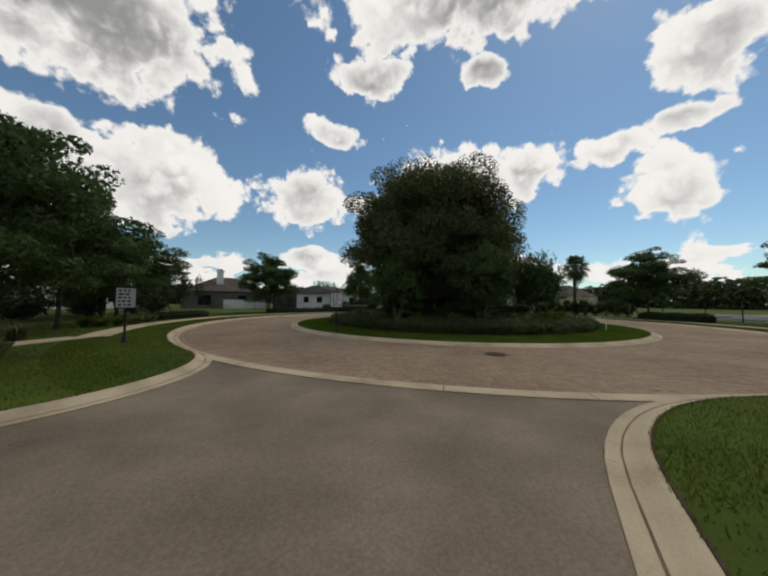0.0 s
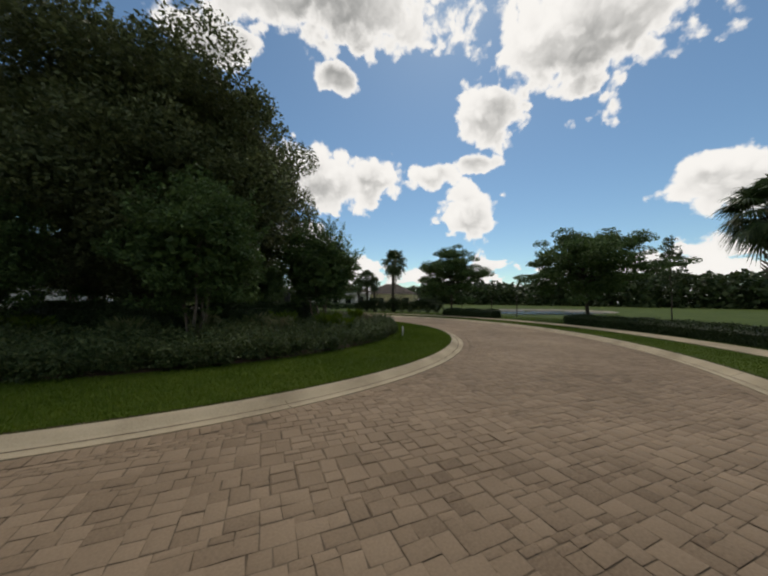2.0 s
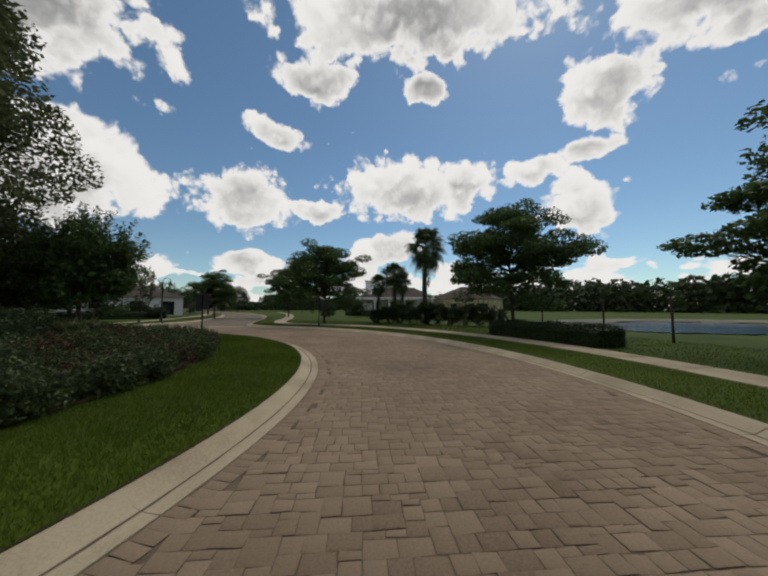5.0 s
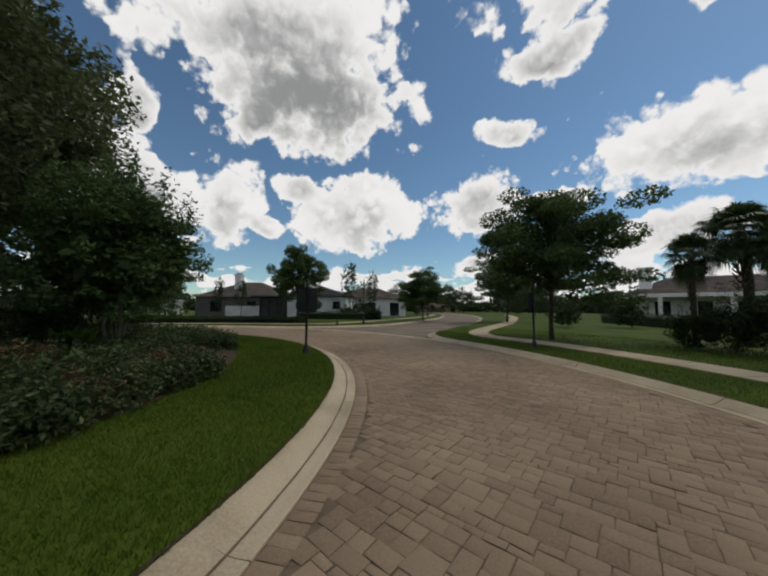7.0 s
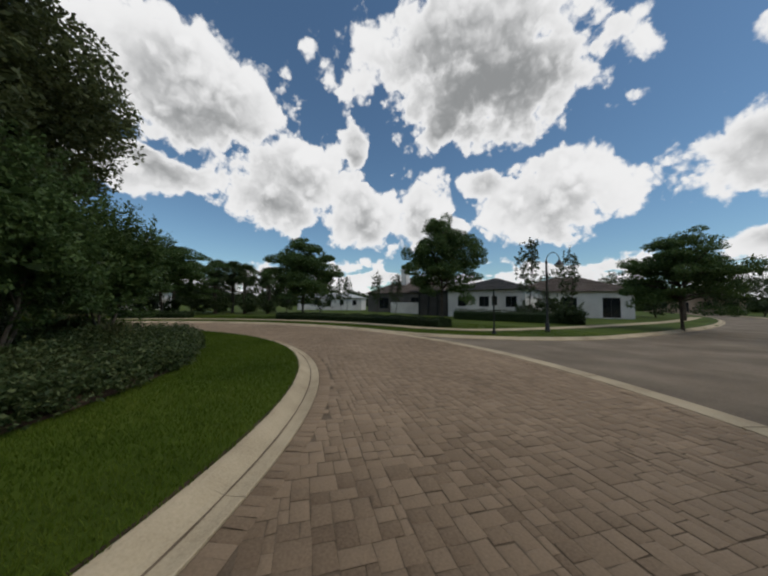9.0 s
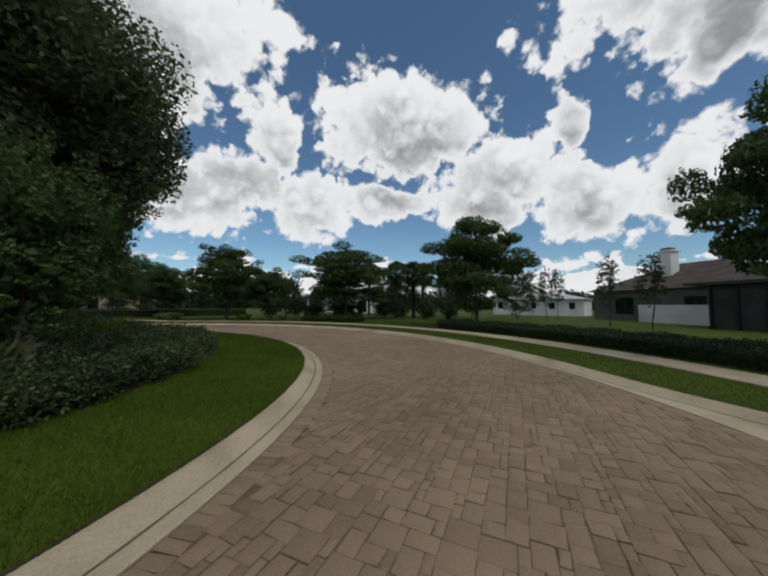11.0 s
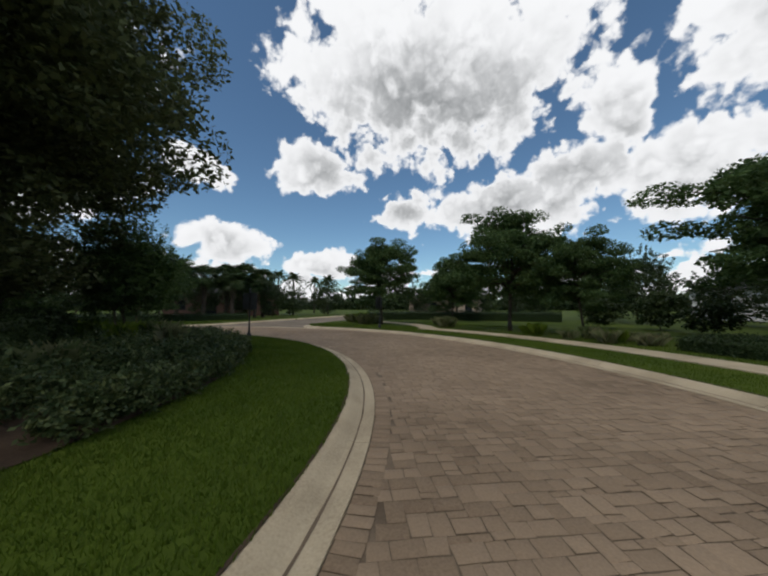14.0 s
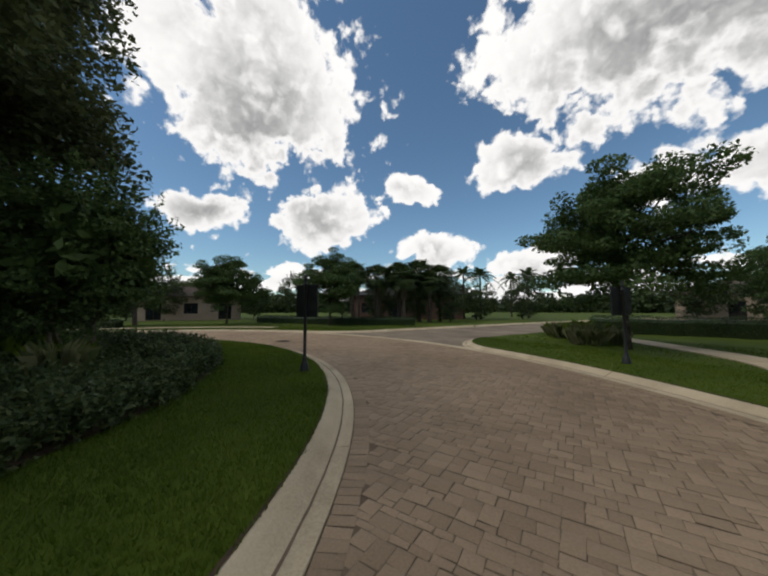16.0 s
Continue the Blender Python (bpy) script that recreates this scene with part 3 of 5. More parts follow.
def sidewalks():
    """Concrete walks in slabs, round the ring on both sides and out along the roads."""
    for name, a0, a1 in (("sidewalk_east", -80, 58), ("sidewalk_west", 104, 207)):
        root = thing(name, "pale concrete sidewalk slabs in the lawn", "sidewalk", kind="structure")
        n = int((a1 - a0) / 4.2)
        for k in range(n):
            b0, b1 = a0 + (a1 - a0) * k / n + 0.03, a0 + (a1 - a0) * (k + 1) / n - 0.03
            bm = bmesh.new()
            strip(bm, arc(0, 0, 20.3, b0, b1, 1.1), [(0, 0.0), (0, 0.143), (0.01, 0.148), (1.09, 0.148), (1.1, 0.143), (1.1, 0.0)], 1)
            bmesh.ops.recalc_face_normals(bm, faces=bm.faces[:])
            part("slab", bm, M["concrete"], root)
    # spurs beside the roads
    for name, line in (("sidewalk_north_east", [(11.0, 17.9), (10.4, 19.4), (10.2, 22.0), (10.5, 27), (10.8, 34), (10.6, 44), (9.8, 56), (7.5, 70)]),
                       ("sidewalk_south_west", [(-19.0, -9.6), (-19.6, -11.6), (-19.6, -13.8), (-18.9, -17.0), (-18.4, -20.5), (-20.5, -25), (-25, -33)]),
                       ("sidewalk_north_west", [(-5.2, 20.4), (-3.2, 22.2), (-2.4, 26), (-2.2, 34), (-3.2, 48), (-6.5, 64)])):
        root = thing(name, "pale concrete sidewalk slabs in the lawn", "sidewalk", kind="structure")
        SPURS.append(smooth_line(line))
        slabs(root, SPURS[-1], [(-0.55, 0.0), (-0.55, 0.146), (0.55, 0.146), (0.55, 0.0)])


sidewalks()


# ---- trees ----
def pad_points(rng, centre, radii, n):
    """Places in a flattened tuft of foliage, denser towards its upper skin."""
    p = rng.normal(size=(n, 3))
    p /= np.linalg.norm(p, axis=1)[:, None]
    p *= rng.uniform(0.25, 1.0, (n, 1)) ** 0.5
    p[:, 2] = np.where(p[:, 2] < 0, p[:, 2] * 0.6, p[:, 2])
    return p * radii + centre


def limb(rng, start, end, sag, wobble, n=5):
    s, e = np.asarray(start, float), np.asarray(end, float)
    pts = []
    for i in range(n + 1):
        f = i / n
        q = s + (e - s) * f
        q[2] += sag * math.sin(math.pi * f)
        if 0 < i < n:
            q += rng.normal(size=3) * wobble
        pts.append(q)
    return pts


def olive_tree(seed, height=6.5, width=7.5, clear=2.0, leaf_count=46000):
    """A shade tree with a short straight trunk and tiers of flat, spreading sprays."""
    rng = np.random.default_rng(seed)
    root = thing("shade_tree", "dark green shade tree with tiered flat sprays and slim trunk", "tree", group="shade trees round the ring")
    bm = bmesh.new()
    lean = rng.normal(size=2) * 0.15
    trunk_path = [(0, 0, -0.15), (0.02, 0, 0.5), (lean[0] * 0.4, lean[1] * 0.4, clear), (lean[0], lean[1], height * 0.55), (lean[0] * 1.6, lean[1] * 1.6, height * 0.86)]
    tube(bm, trunk_path, [0.15, 0.105, 0.095, 0.06, 0.02], 9)
    pads = []
    tiers = 6
    for t in range(tiers):
        f = t / (tiers - 1)
        z = clear + 0.25 + (height - clear - 0.7) * f
        reach = width / 2 * (0.82 + 0.25 * math.sin(math.pi * min(1, f * 1.1)) - 0.42 * f ** 2.4)
        arms = 7 if f < 0.7 else 5
        turn = rng.uniform(0, 6.28)
        for k in range(arms):
            a = turn + 6.283 * k / arms + rng.normal() * 0.22
            r = reach * rng.uniform(0.66, 0.98)
            end = np.array([r * math.cos(a), r * math.sin(a), z + rng.normal() * 0.42 + 0.25 * (1 - f)])
            base = np.array([lean[0] * f, lean[1] * f, clear + (z - clear) * 0.62])
            path = limb(rng, base, end, 0.1 + 0.25 * (1 - f), 0.10)
            tube(bm, path, [0.055 - 0.01 * i * (1 - 0.2 * f) for i in range(len(path))], 5)
            for g in (0.42, 0.68, 0.86, 1.0):
                i = g * (len(path) - 1)
                c = path[int(i)] * (1 - i % 1) + path[min(int(i) + 1, len(path) - 1)] * (i % 1)
                c = c + rng.normal(size=3) * [0.35, 0.35, 0.34]
                size = rng.uniform(0.55, 1.0) * (0.62 + 0.35 * g) * width / 7.5
                pads.append((c, np.array([size * rng.uniform(0.85, 1.25), size * rng.uniform(0.85, 1.25), 0.36 * rng.uniform(0.6, 1.5)])))
    for k in range(4):
        c = np.array([lean[0] * 1.6, lean[1] * 1.6, height * 0.87]) + rng.normal(size=3) * [0.5, 0.5, 0.18]
        pads.append((c, np.array([0.6, 0.6, 0.3])))
    weight = np.array([p[1][0] * p[1][1] for p in pads])
    counts = (leaf_count * weight / weight.sum()).astype(int)
    pts = np.concatenate([pad_points(rng, c, r, int(n)) for (c, r), n in zip(pads, counts)])
    part("trunk", bm, M["bark"], root)
    part("crown", quads("crown", leaves(rng, pts, 0.15, 0.08, 1.2, 0.0), M["leaf_olive"]), None, root)
    return root


def round_tree(seed, name, label, group, height, width, clear, stems, leaf_count, leaf, leaf_mat, bark_mat, thick=0.09, spikes=0, squash=1.0, full=2.0, heart=0):
    """A tree with several stems and a rounded, lumpy crown."""
    rng = np.random.default_rng(seed)
    root = thing(name, label, "tree", group=group)
    pads = []
    mid = clear + (height - clear) * 0.48
    for k in range(stems):
        bm = bmesh.new()
        a = 6.283 * k / stems + rng.normal() * 0.3
        foot = np.array([math.cos(a), math.sin(a), 0]) * thick * (1.2 if stems > 1 else 0.0) + [0, 0, -0.3]
        top = np.array([math.cos(a) * width * 0.22 * rng.uniform(0.5, 1.3), math.sin(a) * width * 0.22 * rng.uniform(0.5, 1.3), mid * rng.uniform(0.95, 1.25)])
        path = limb(rng, foot, top, 0.0, thick * 0.7, 6)
        tube(bm, path, [thick * (1 - 0.11 * i) for i in range(len(path))], 8)
        stem = part("trunk" if stems == 1 else "stem", bm, bark_mat, root)
        for j in range(6):
            b = a + rng.normal() * 0.9
            el = rng.uniform(-0.15, 1.35)
            reach = rng.uniform(0.66, 0.93)
            end = np.array([math.cos(b) * math.cos(el) * width / 2 * reach, math.sin(b) * math.cos(el) * width / 2 * reach, mid + math.sin(el) * (height - mid) * reach * squash])
            start = path[3 + j % 4] if 3 + j % 4 < len(path) else path[-1]
            lp = limb(rng, start, end, 0.25, 0.08 * width / 4, 5)
            bm = bmesh.new()
            tube(bm, lp, [thick * 0.42 * (1 - 0.16 * i) for i in range(len(lp))], 5)
            part("branch", bm, bark_mat, stem)
            for g in (0.45, 0.7, 0.95):
                i = g * 5
                c = lp[int(i)] * (1 - i % 1) + lp[min(int(i) + 1, 5)] * (i % 1)
                pads.append((c, np.ones(3) * width * rng.uniform(0.07, 0.125)))
    # clumps spread over the crown's rounded body
    lumps = int(110 + width * 16)
    for k in range(lumps):
        d = rng.normal(size=3)
        d /= np.linalg.norm(d)
        reach = rng.uniform(0.3, 0.95) ** 0.6 * (math.hypot(d[0], d[1]) ** full + abs(d[2]) ** full) ** (-1 / full)
        c = np.array([d[0] * width / 2 * reach, d[1] * width / 2 * reach, mid + (d[2] * (height - mid) * reach if d[2] > 0 else d[2] * (mid - clear) * reach)])
        s = width * rng.uniform(0.045, 0.10)
        pads.append((c, np.array([s * rng.uniform(0.8, 1.3), s * rng.uniform(0.8, 1.3), s * rng.uniform(0.7, 1.2)])))
    weight = np.array([p[1][0] ** 2 for p in pads])
    counts = (leaf_count * weight / weight.sum()).astype(int)
    pts = np.concatenate([pad_points(rng, c, r, int(n)) for (c, r), n in zip(pads, counts)])
    if spikes:
        extra = []
        for k in range(spikes):
            b, el = rng.uniform(0, 6.283), rng.uniform(0.3, 1.45)
            s = np.array([math.cos(b) * math.cos(el) * width / 2, math.sin(b) * math.cos(el) * width / 2, mid + math.sin(el) * (height - mid)]) * [0.92, 0.92, 0.96]
            out = s - [0, 0, mid]
            out = out / np.linalg.norm(out) * 0.6 + [0, 0, 0.6]
            ln = rng.uniform(0.3, 0.8)
            f = rng.uniform(0, 1, 26)
            extra.append(s + out[None] * (f * ln)[:, None] + rng.normal(size=(26, 3)) * 0.045)
        pts = np.concatenate([pts] + extra)
    faces = [leaves(rng, pts, leaf[0], leaf[1], 0.8)]
    if heart:
        # large sprays deep inside the crown close it
        d = rng.normal(size=(heart, 3))
        d /= np.linalg.norm(d, axis=1)[:, None]
        d *= (rng.uniform(0.0, 1.0, (heart, 1)) ** 0.4) * 0.76
        inner = np.column_stack([d[:, 0] * width / 2, d[:, 1] * width / 2, mid + np.where(d[:, 2] > 0, d[:, 2] * (height - mid), d[:, 2] * (mid - clear) * 0.8)])
        faces.append(leaves(rng, inner, leaf[0] * 3.2, leaf[1] * 3.0, 0.5))
    part("crown", quads("crown", np.concatenate(faces), leaf_mat), None, root)
    return root


def fan_palm(seed, height=6.0, fronds=46, frond=1.12):
    """A cabbage palm: ringed trunk, petioles and split fan leaves, the lower ones hanging."""
    rng = np.random.default_rng(seed)
    root = thing("fan_palm", "fan palm with grey ringed trunk and drooping fans", "palm", group="fan palms")
    bm = bmesh.new()
    n = 26
    top = height - frond * 0.9
    bow = rng.normal(size=2) * 0.12
    path = [(bow[0] * math.sin(3.1 * i / n), bow[1] * math.sin(3.1 * i / n), -0.2 + (top + 0.2) * i / n) for i in range(n + 1)]
    tube(bm, path, [0.17 + 0.012 * (i % 2) + (0.06 if i < 2 else 0) - 0.02 * i / n for i in range(n + 1)], 10)
    part("trunk", bm, M["bark"], root, "grey ringed palm trunk")
    bm = bmesh.new()
    for k in range(60):
        a, z = k * 2.39996, top * (0.5 + 0.5 * k / 60)
        d = Vector((math.cos(a), math.sin(a), 0))
        tube(bm, [d * 0.13 + Vector((0, 0, z - 0.12)), d * 0.24 + Vector((0, 0, z)), d * rng.uniform(0.28, 0.36) + Vector((0, 0, z + 0.14))], [0.05, 0.035, 0.012], 4)
    part("bark_skirt", bm, M["pale_bark"], root, "rough brown skirt of old leaf bases")
    for k in range(fronds):
        f = k / fronds
        a = k * 2.39996 + rng.normal() * 0.15
        el = 1.4 - 2.55 * f + rng.normal() * 0.14
        d = np.array([math.cos(a) * math.cos(el), math.sin(a) * math.cos(el), math.sin(el)])
        s = np.array([0, 0, top]) + d * 0.1
        reach = frond * rng.uniform(0.55, 0.75)
        e = s + d * reach - [0, 0, 0.12 * reach]
        bm = bmesh.new()
        tube(bm, [s, (s + e) / 2 + [0, 0, 0.05], e], [0.022, 0.016, 0.011], 4)
        side = np.cross(d, [0, 0, 1.0])
        side /= np.linalg.norm(side) + 1e-9
        nrm = np.cross(side, d)
        for j in range(25):
            b = (j - 12) / 12 * 1.95
            ln = frond * rng.uniform(0.72, 0.9) * (1 - 0.22 * abs(b) / 1.9)
            w = d * math.cos(b) + side * math.sin(b)
            mid = e + w * ln * 0.55 + nrm * 0.05
            tip = e + w * ln + [0, 0, -0.26 * ln - 0.1]
            across = np.cross(w, nrm) * 0.036
            ve, va, vb, vt = (bm.verts.new(q) for q in (e, mid + across, mid - across, tip))
            bm.faces.new((ve, va, vb))
            bm.faces.new((va, vt, vb))
        part("frond", bm, M["leaf_palm"], root)
    return root


def feather_palm(seed, height=7.0, fronds=18, frond=2.4):
    """A slender palm with arching feathered leaves."""
    rng = np.random.default_rng(seed)
    root = thing("feather_palm", "slender palm with arching feathered leaves", "palm", group="feather palms")
    bm = bmesh.new()
    n, top = 14, height - 1.0
    tube(bm, [(0, 0, -0.2 + (top + 0.2) * i / n) for i in range(n + 1)], [0.15 - 0.004 * i + 0.008 * (i % 2) for i in range(n + 1)], 8)
    part("trunk", bm, M["bark"], root)
    for k in range(fronds):
        a = k * 2.39996
        el = 1.3 - 1.5 * k / fronds
        d = np.array([math.cos(a) * math.cos(el), math.sin(a) * math.cos(el), math.sin(el)])
        path = [np.array([0, 0, top]) + d * frond * f + [0, 0, -0.75 * frond * f * f * (0.5 + 0.5 * math.cos(el))] for f in np.linspace(0, 1, 9)]
        bm = bmesh.new()
        tube(bm, path, [0.025 - 0.0025 * i for i in range(9)], 4)
        side = np.cross(d, [0, 0, 1.0])
        side /= np.linalg.norm(side) + 1e-9
        for j in range(34):
            f = 0.12 + 0.88 * j / 34
            i = f * 8
            c = path[int(i)] * (1 - i % 1) + path[min(int(i) + 1, 8)] * (i % 1)
            ln = frond * 0.26 * math.sin(math.pi * (0.12 + 0.83 * f)) ** 0.6
            for sg in (-1, 1):
                tip = c + side * sg * ln * 0.8 + d * ln * 0.4 + [0, 0, -ln * 0.5]
                bm.faces.new([bm.verts.new(q) for q in (c - d * 0.02, c + d * 0.05, tip)])
        part("frond", bm, M["leaf_palm"], root)
    return root


def slim_tree(seed, height=7.0, width=2.2, count=3500):
    """A young, upright tree with thin, airy foliage."""
    return round_tree(seed, "young_tree", "slim upright young tree with thin airy foliage", "young upright trees", height, width, height * 0.25, 1, count, (0.17, 0.07), M["leaf_far"], M["bark"], 0.06, 6)


def place(kind, spots):
    """Copies of the built trees of a kind: (variant, x, y, scale across, scale up, turn)."""
    for v, x, y, sx, sz, turn in spots:
        copy_thing(kind[v], pose(x, y, lawn_z(x, y), 0, 0, turn) @ Matrix.Diagonal((sx, sx, sz, 1)))


def drop(kind):
    """Takes the patterns away once the copies stand."""
    for ob in kind:
        for o in (*ob.children_recursive, ob):
            bpy.data.objects.remove(o)


olive = [olive_tree(11), olive_tree(12), olive_tree(13)]
place(olive, [
    (0, 25.4, -6.7, 1.28, 1.12, 20), (1, 23.3, 5.3, 0.98, 1.1, 80), (2, 14.0, 17.65, 0.93, 1.07, 140), (0, -6.7, 22.8, 0.7, 1.14, 200),
    (1, -18.5, 16.0, 0.98, 1.1, 250), (2, -27.5, 3.9, 1.3, 1.14, 300), (0, -22.7, -6.4, 1.0, 1.08, 10), (1, -24.8, -16.3, 0.7, 0.85, 60),
    (2, -17.4, -14.5, 0.84, 1.03, 110), (0, 12.5, -23.7, 0.95, 1.05, 160), (1, 1.0, -24.5, 0.85, 0.98, 210), (2, 10.6, 35.2, 0.9, 1.1, 33),
    (1, 1.3, 35.2, 0.85, 0.95, 120), (0, -30.0, -24.0, 1.0, 1.1, 250), (2, -23.6, -2.6, 0.55, 0.75, 15),
])
drop(olive)
big = round_tree(21, "island_tree", "large dense dark oak with many stems on the island", "", 11.4, 13.4, 1.4, 7, 330000, (0.155, 0.08), M["leaf_oak"], M["bark"], 0.2, 420, full=2.9, heart=20000)
big.matrix_world = pose(-1.5, 0.2, lawn_z(-1.5, 0.2), 0, 0, 40)
myrtle = [round_tree(31 + i, "myrtle", "bushy multi-stemmed ornamental tree with pale slim trunks", "small trees on the island", 4.7, 4.0, 0.7, 4, 28000, (0.105, 0.054), M["leaf_myrtle"], M["pale_bark"], 0.055, 90, full=2.3, heart=2200) for i in range(2)]
place(myrtle, [(0, 4.1, 5.2, 0.95, 0.95, 0), (1, 1.2, 6.4, 0.8, 0.85, 45), (1, 4.5, -4.0, 0.95, 0.95, 70), (0, -0.3, -6.3, 1.0, 0.98, 140), (1, -4.5, 3.0, 0.95, 1.02, 210), (1, -5.1, -4.7, 0.85, 0.85, 300), (0, -1.8, 7.0, 0.75, 0.8, 100)])
drop(myrtle)
palms = [fan_palm(41), fan_palm(42)]
place(palms, [(0, 22.0, 13.9, 1.15, 1.3, 0), (1, 20.7, 18.6, 0.95, 0.92, 50), (0, 18.9, 17.7, 0.6, 0.72, 90), (0, 21.0, 17.1, 0.6, 0.76, 190),
              (0, 18.6, -15.8, 1.1, 1.05, 100), (1, 20.4, -17.4, 1.15, 1.2, 160), (0, 18.2, -18.8, 1.1, 1.0, 220),
              (1, -31.5, 11.6, 1.1, 1.0, 10), (0, -32.0, 8.4, 1.15, 1.06, 80), (1, -31.0, 14.2, 1.1, 0.95, 140), (0, -33.5, 10.2, 1.15, 1.08, 200), (0, -40, 3, 1.1, 1.25, 190), (1, -37, 0, 1.0, 1.1, 250),
              (0, -3, -32, 1.35, 1.05, 0), (1, -5, -33.5, 1.3, 1.12, 60), (0, -7, -35, 1.35, 1.05, 120), (1, -1, -30.8, 1.35, 1.0, 200), (0, 1.2, -29.5, 1.3, 1.05, 280), (1, -4, -31.0, 1.3, 0.95, 20), (0, -6.2, -33.0, 1.2, 0.9, 320)])
drop(palms)
feathers = [feather_palm(51)]
place(feathers, [(0, -8.5, -47, 1, 1.1, 0), (0, -15.5, -58, 1, 1.1, 80), (0, -19, -66, 1.1, 1.15, 150), (0, -5, -50, 1, 1, 200), (0, -3.2, 50, 1, 0.9, 30), (0, -11, -44, 1.1, 1.0, 45), (0, -17.5, -50, 1.1, 1.05, 110), (0, 2.5, -33.5, 1.0, 0.85, 300)])
drop(feathers)
slim = [slim_tree(61), slim_tree(62)]
place(slim, [(0, -8.2, 33.6, 1, 1.05, 0), (1, -7.6, 38.5, 0.9, 0.95, 50), (0, 36.5, -9.3, 1.0, 1.1, 20), (0, -20.5, 27, 0.8, 0.7, 100), (1, -23.5, 26, 0.8, 0.75, 150), (0, -34, 26, 0.7, 0.8, 200), (1, -31, 24, 0.7, 0.75, 260)])
drop(slim)


# ---- planting on the island ----
def hedge_run(name, label, line, width, height, seed, leaf_mat, leaf=(0.065, 0.036), per_m2=760, ground=True, round_top=0.12, group=""):
    """A clipped hedge along a plan line: a dense woody body and leaves all over its faces."""
    rng = np.random.default_rng(seed)
    root = thing(name, label, "hedge", group=group)
    pts = np.array(line, float)
    seg = np.hypot(*(pts[1:] - pts[:-1]).T)
    cum = np.concatenate([[0], np.cumsum(seg)])
    n = max(2, int(cum[-1] / 0.5))
    s = np.linspace(0, cum[-1], n + 1)
    mid = np.stack([np.interp(s, cum, pts[:, 0]), np.interp(s, cum, pts[:, 1])], 1)
    d = np.gradient(mid, axis=0)
    d /= np.linalg.norm(d, axis=1)[:, None]
    nr = np.stack([-d[:, 1], d[:, 0]], 1)
    z0 = ground_z(mid)
    bm = bmesh.new()
    prof = [(-0.5, -0.05), (-0.5, 0.75), (-0.36, 0.93), (0.36, 0.93), (0.5, 0.75), (0.5, -0.05)]
    rings = []
    for i in range(n + 1):
        wv, hv = width * rng.uniform(0.84, 0.96), height * rng.uniform(0.9, 1.0)
        rings.append([bm.verts.new((*(mid[i] + nr[i] * o * wv), z0[i] + h * hv)) for o, h in prof])
    for r0, r1 in zip(rings, rings[1:]):
        for k in range(len(prof) - 1):
            bm.faces.new((r0[k], r0[k + 1], r1[k + 1], r1[k]))
    bm.faces.new(rings[0])
    bm.faces.new(rings[-1][::-1])
    bmesh.ops.recalc_face_normals(bm, faces=bm.faces[:])
    part("body", bm, leaf_mat, root)
    count = int(cum[-1] * (width + 2 * height) * per_m2)
    f = rng.uniform(0, 1, count) * n
    i = np.minimum(f.astype(int), n - 1)
    t = (f - i)[:, None]
    c = mid[i] * (1 - t) + mid[i + 1] * t
    side = rng.uniform(0, width + 2 * height, count)
    o = np.where(side < height, -0.5, np.where(side < height + width, (side - height) / width - 0.5, 0.5)) * width
    h = np.where(side < height, side, np.where(side < height + width, height, side - height - width))
    o = o + rng.normal(size=count) * 0.05
    h = h + rng.normal(size=count) * 0.045 - round_top * height * (abs(o / width) > 0.42) * (h > 0.85 * height)
    lump = 0.05 * np.sin(f * 1.7) * (h > 0.5 * height)
    zz = np.interp(f, np.arange(n + 1), z0)
    p = np.column_stack([c + nr[i] * o[:, None], zz + np.maximum(h + lump, 0.03)])
    ends = []
    for k in (0, n):
        m = int(width * height * per_m2)
        ends.append(np.column_stack([mid[k] + nr[k] * (rng.uniform(-0.5, 0.5, (m, 1)) * width) + d[k] * (0.06 if k else -0.06) * rng.uniform(0, 1, (m, 1)), z0[k] + rng.uniform(0.02, 1, m) * height]))
    p = np.concatenate([p] + ends)
    part("foliage", quads("foliage", leaves(rng, p, leaf[0], leaf[1], 0.6), leaf_mat), None, root)
    return root


def cover_sprays(rng, mounds, n, length=0.22):
    """Feathery sprigs that rise and arch out of each mound: (x, y, z, half width, height)."""
    out = []
    for x, y, z, w, h in mounds:
        m = n // 9
        d = rng.normal(size=(m, 3))
        d[:, 2] = abs(d[:, 2]) + 0.15
        d /= np.linalg.norm(d, axis=1)[:, None]
        foot = np.array([x, y, z]) + d * [w, w, h] * rng.uniform(0.55, 0.92, (m, 1))
        way = d * [1, 1, 0.4] + rng.normal(size=(m, 3)) * 0.35 + [0, 0, 0.35]
        way /= np.linalg.norm(way, axis=1)[:, None]
        f = np.linspace(0, 1, 9)[None, :, None]
        q = foot[:, None] + way[:, None] * f * length * rng.uniform(0.6, 1.2, (m, 1, 1)) + rng.normal(size=(m, 9, 3)) * 0.014
        out.append(q.reshape(-1, 3))
    return np.concatenate(out)


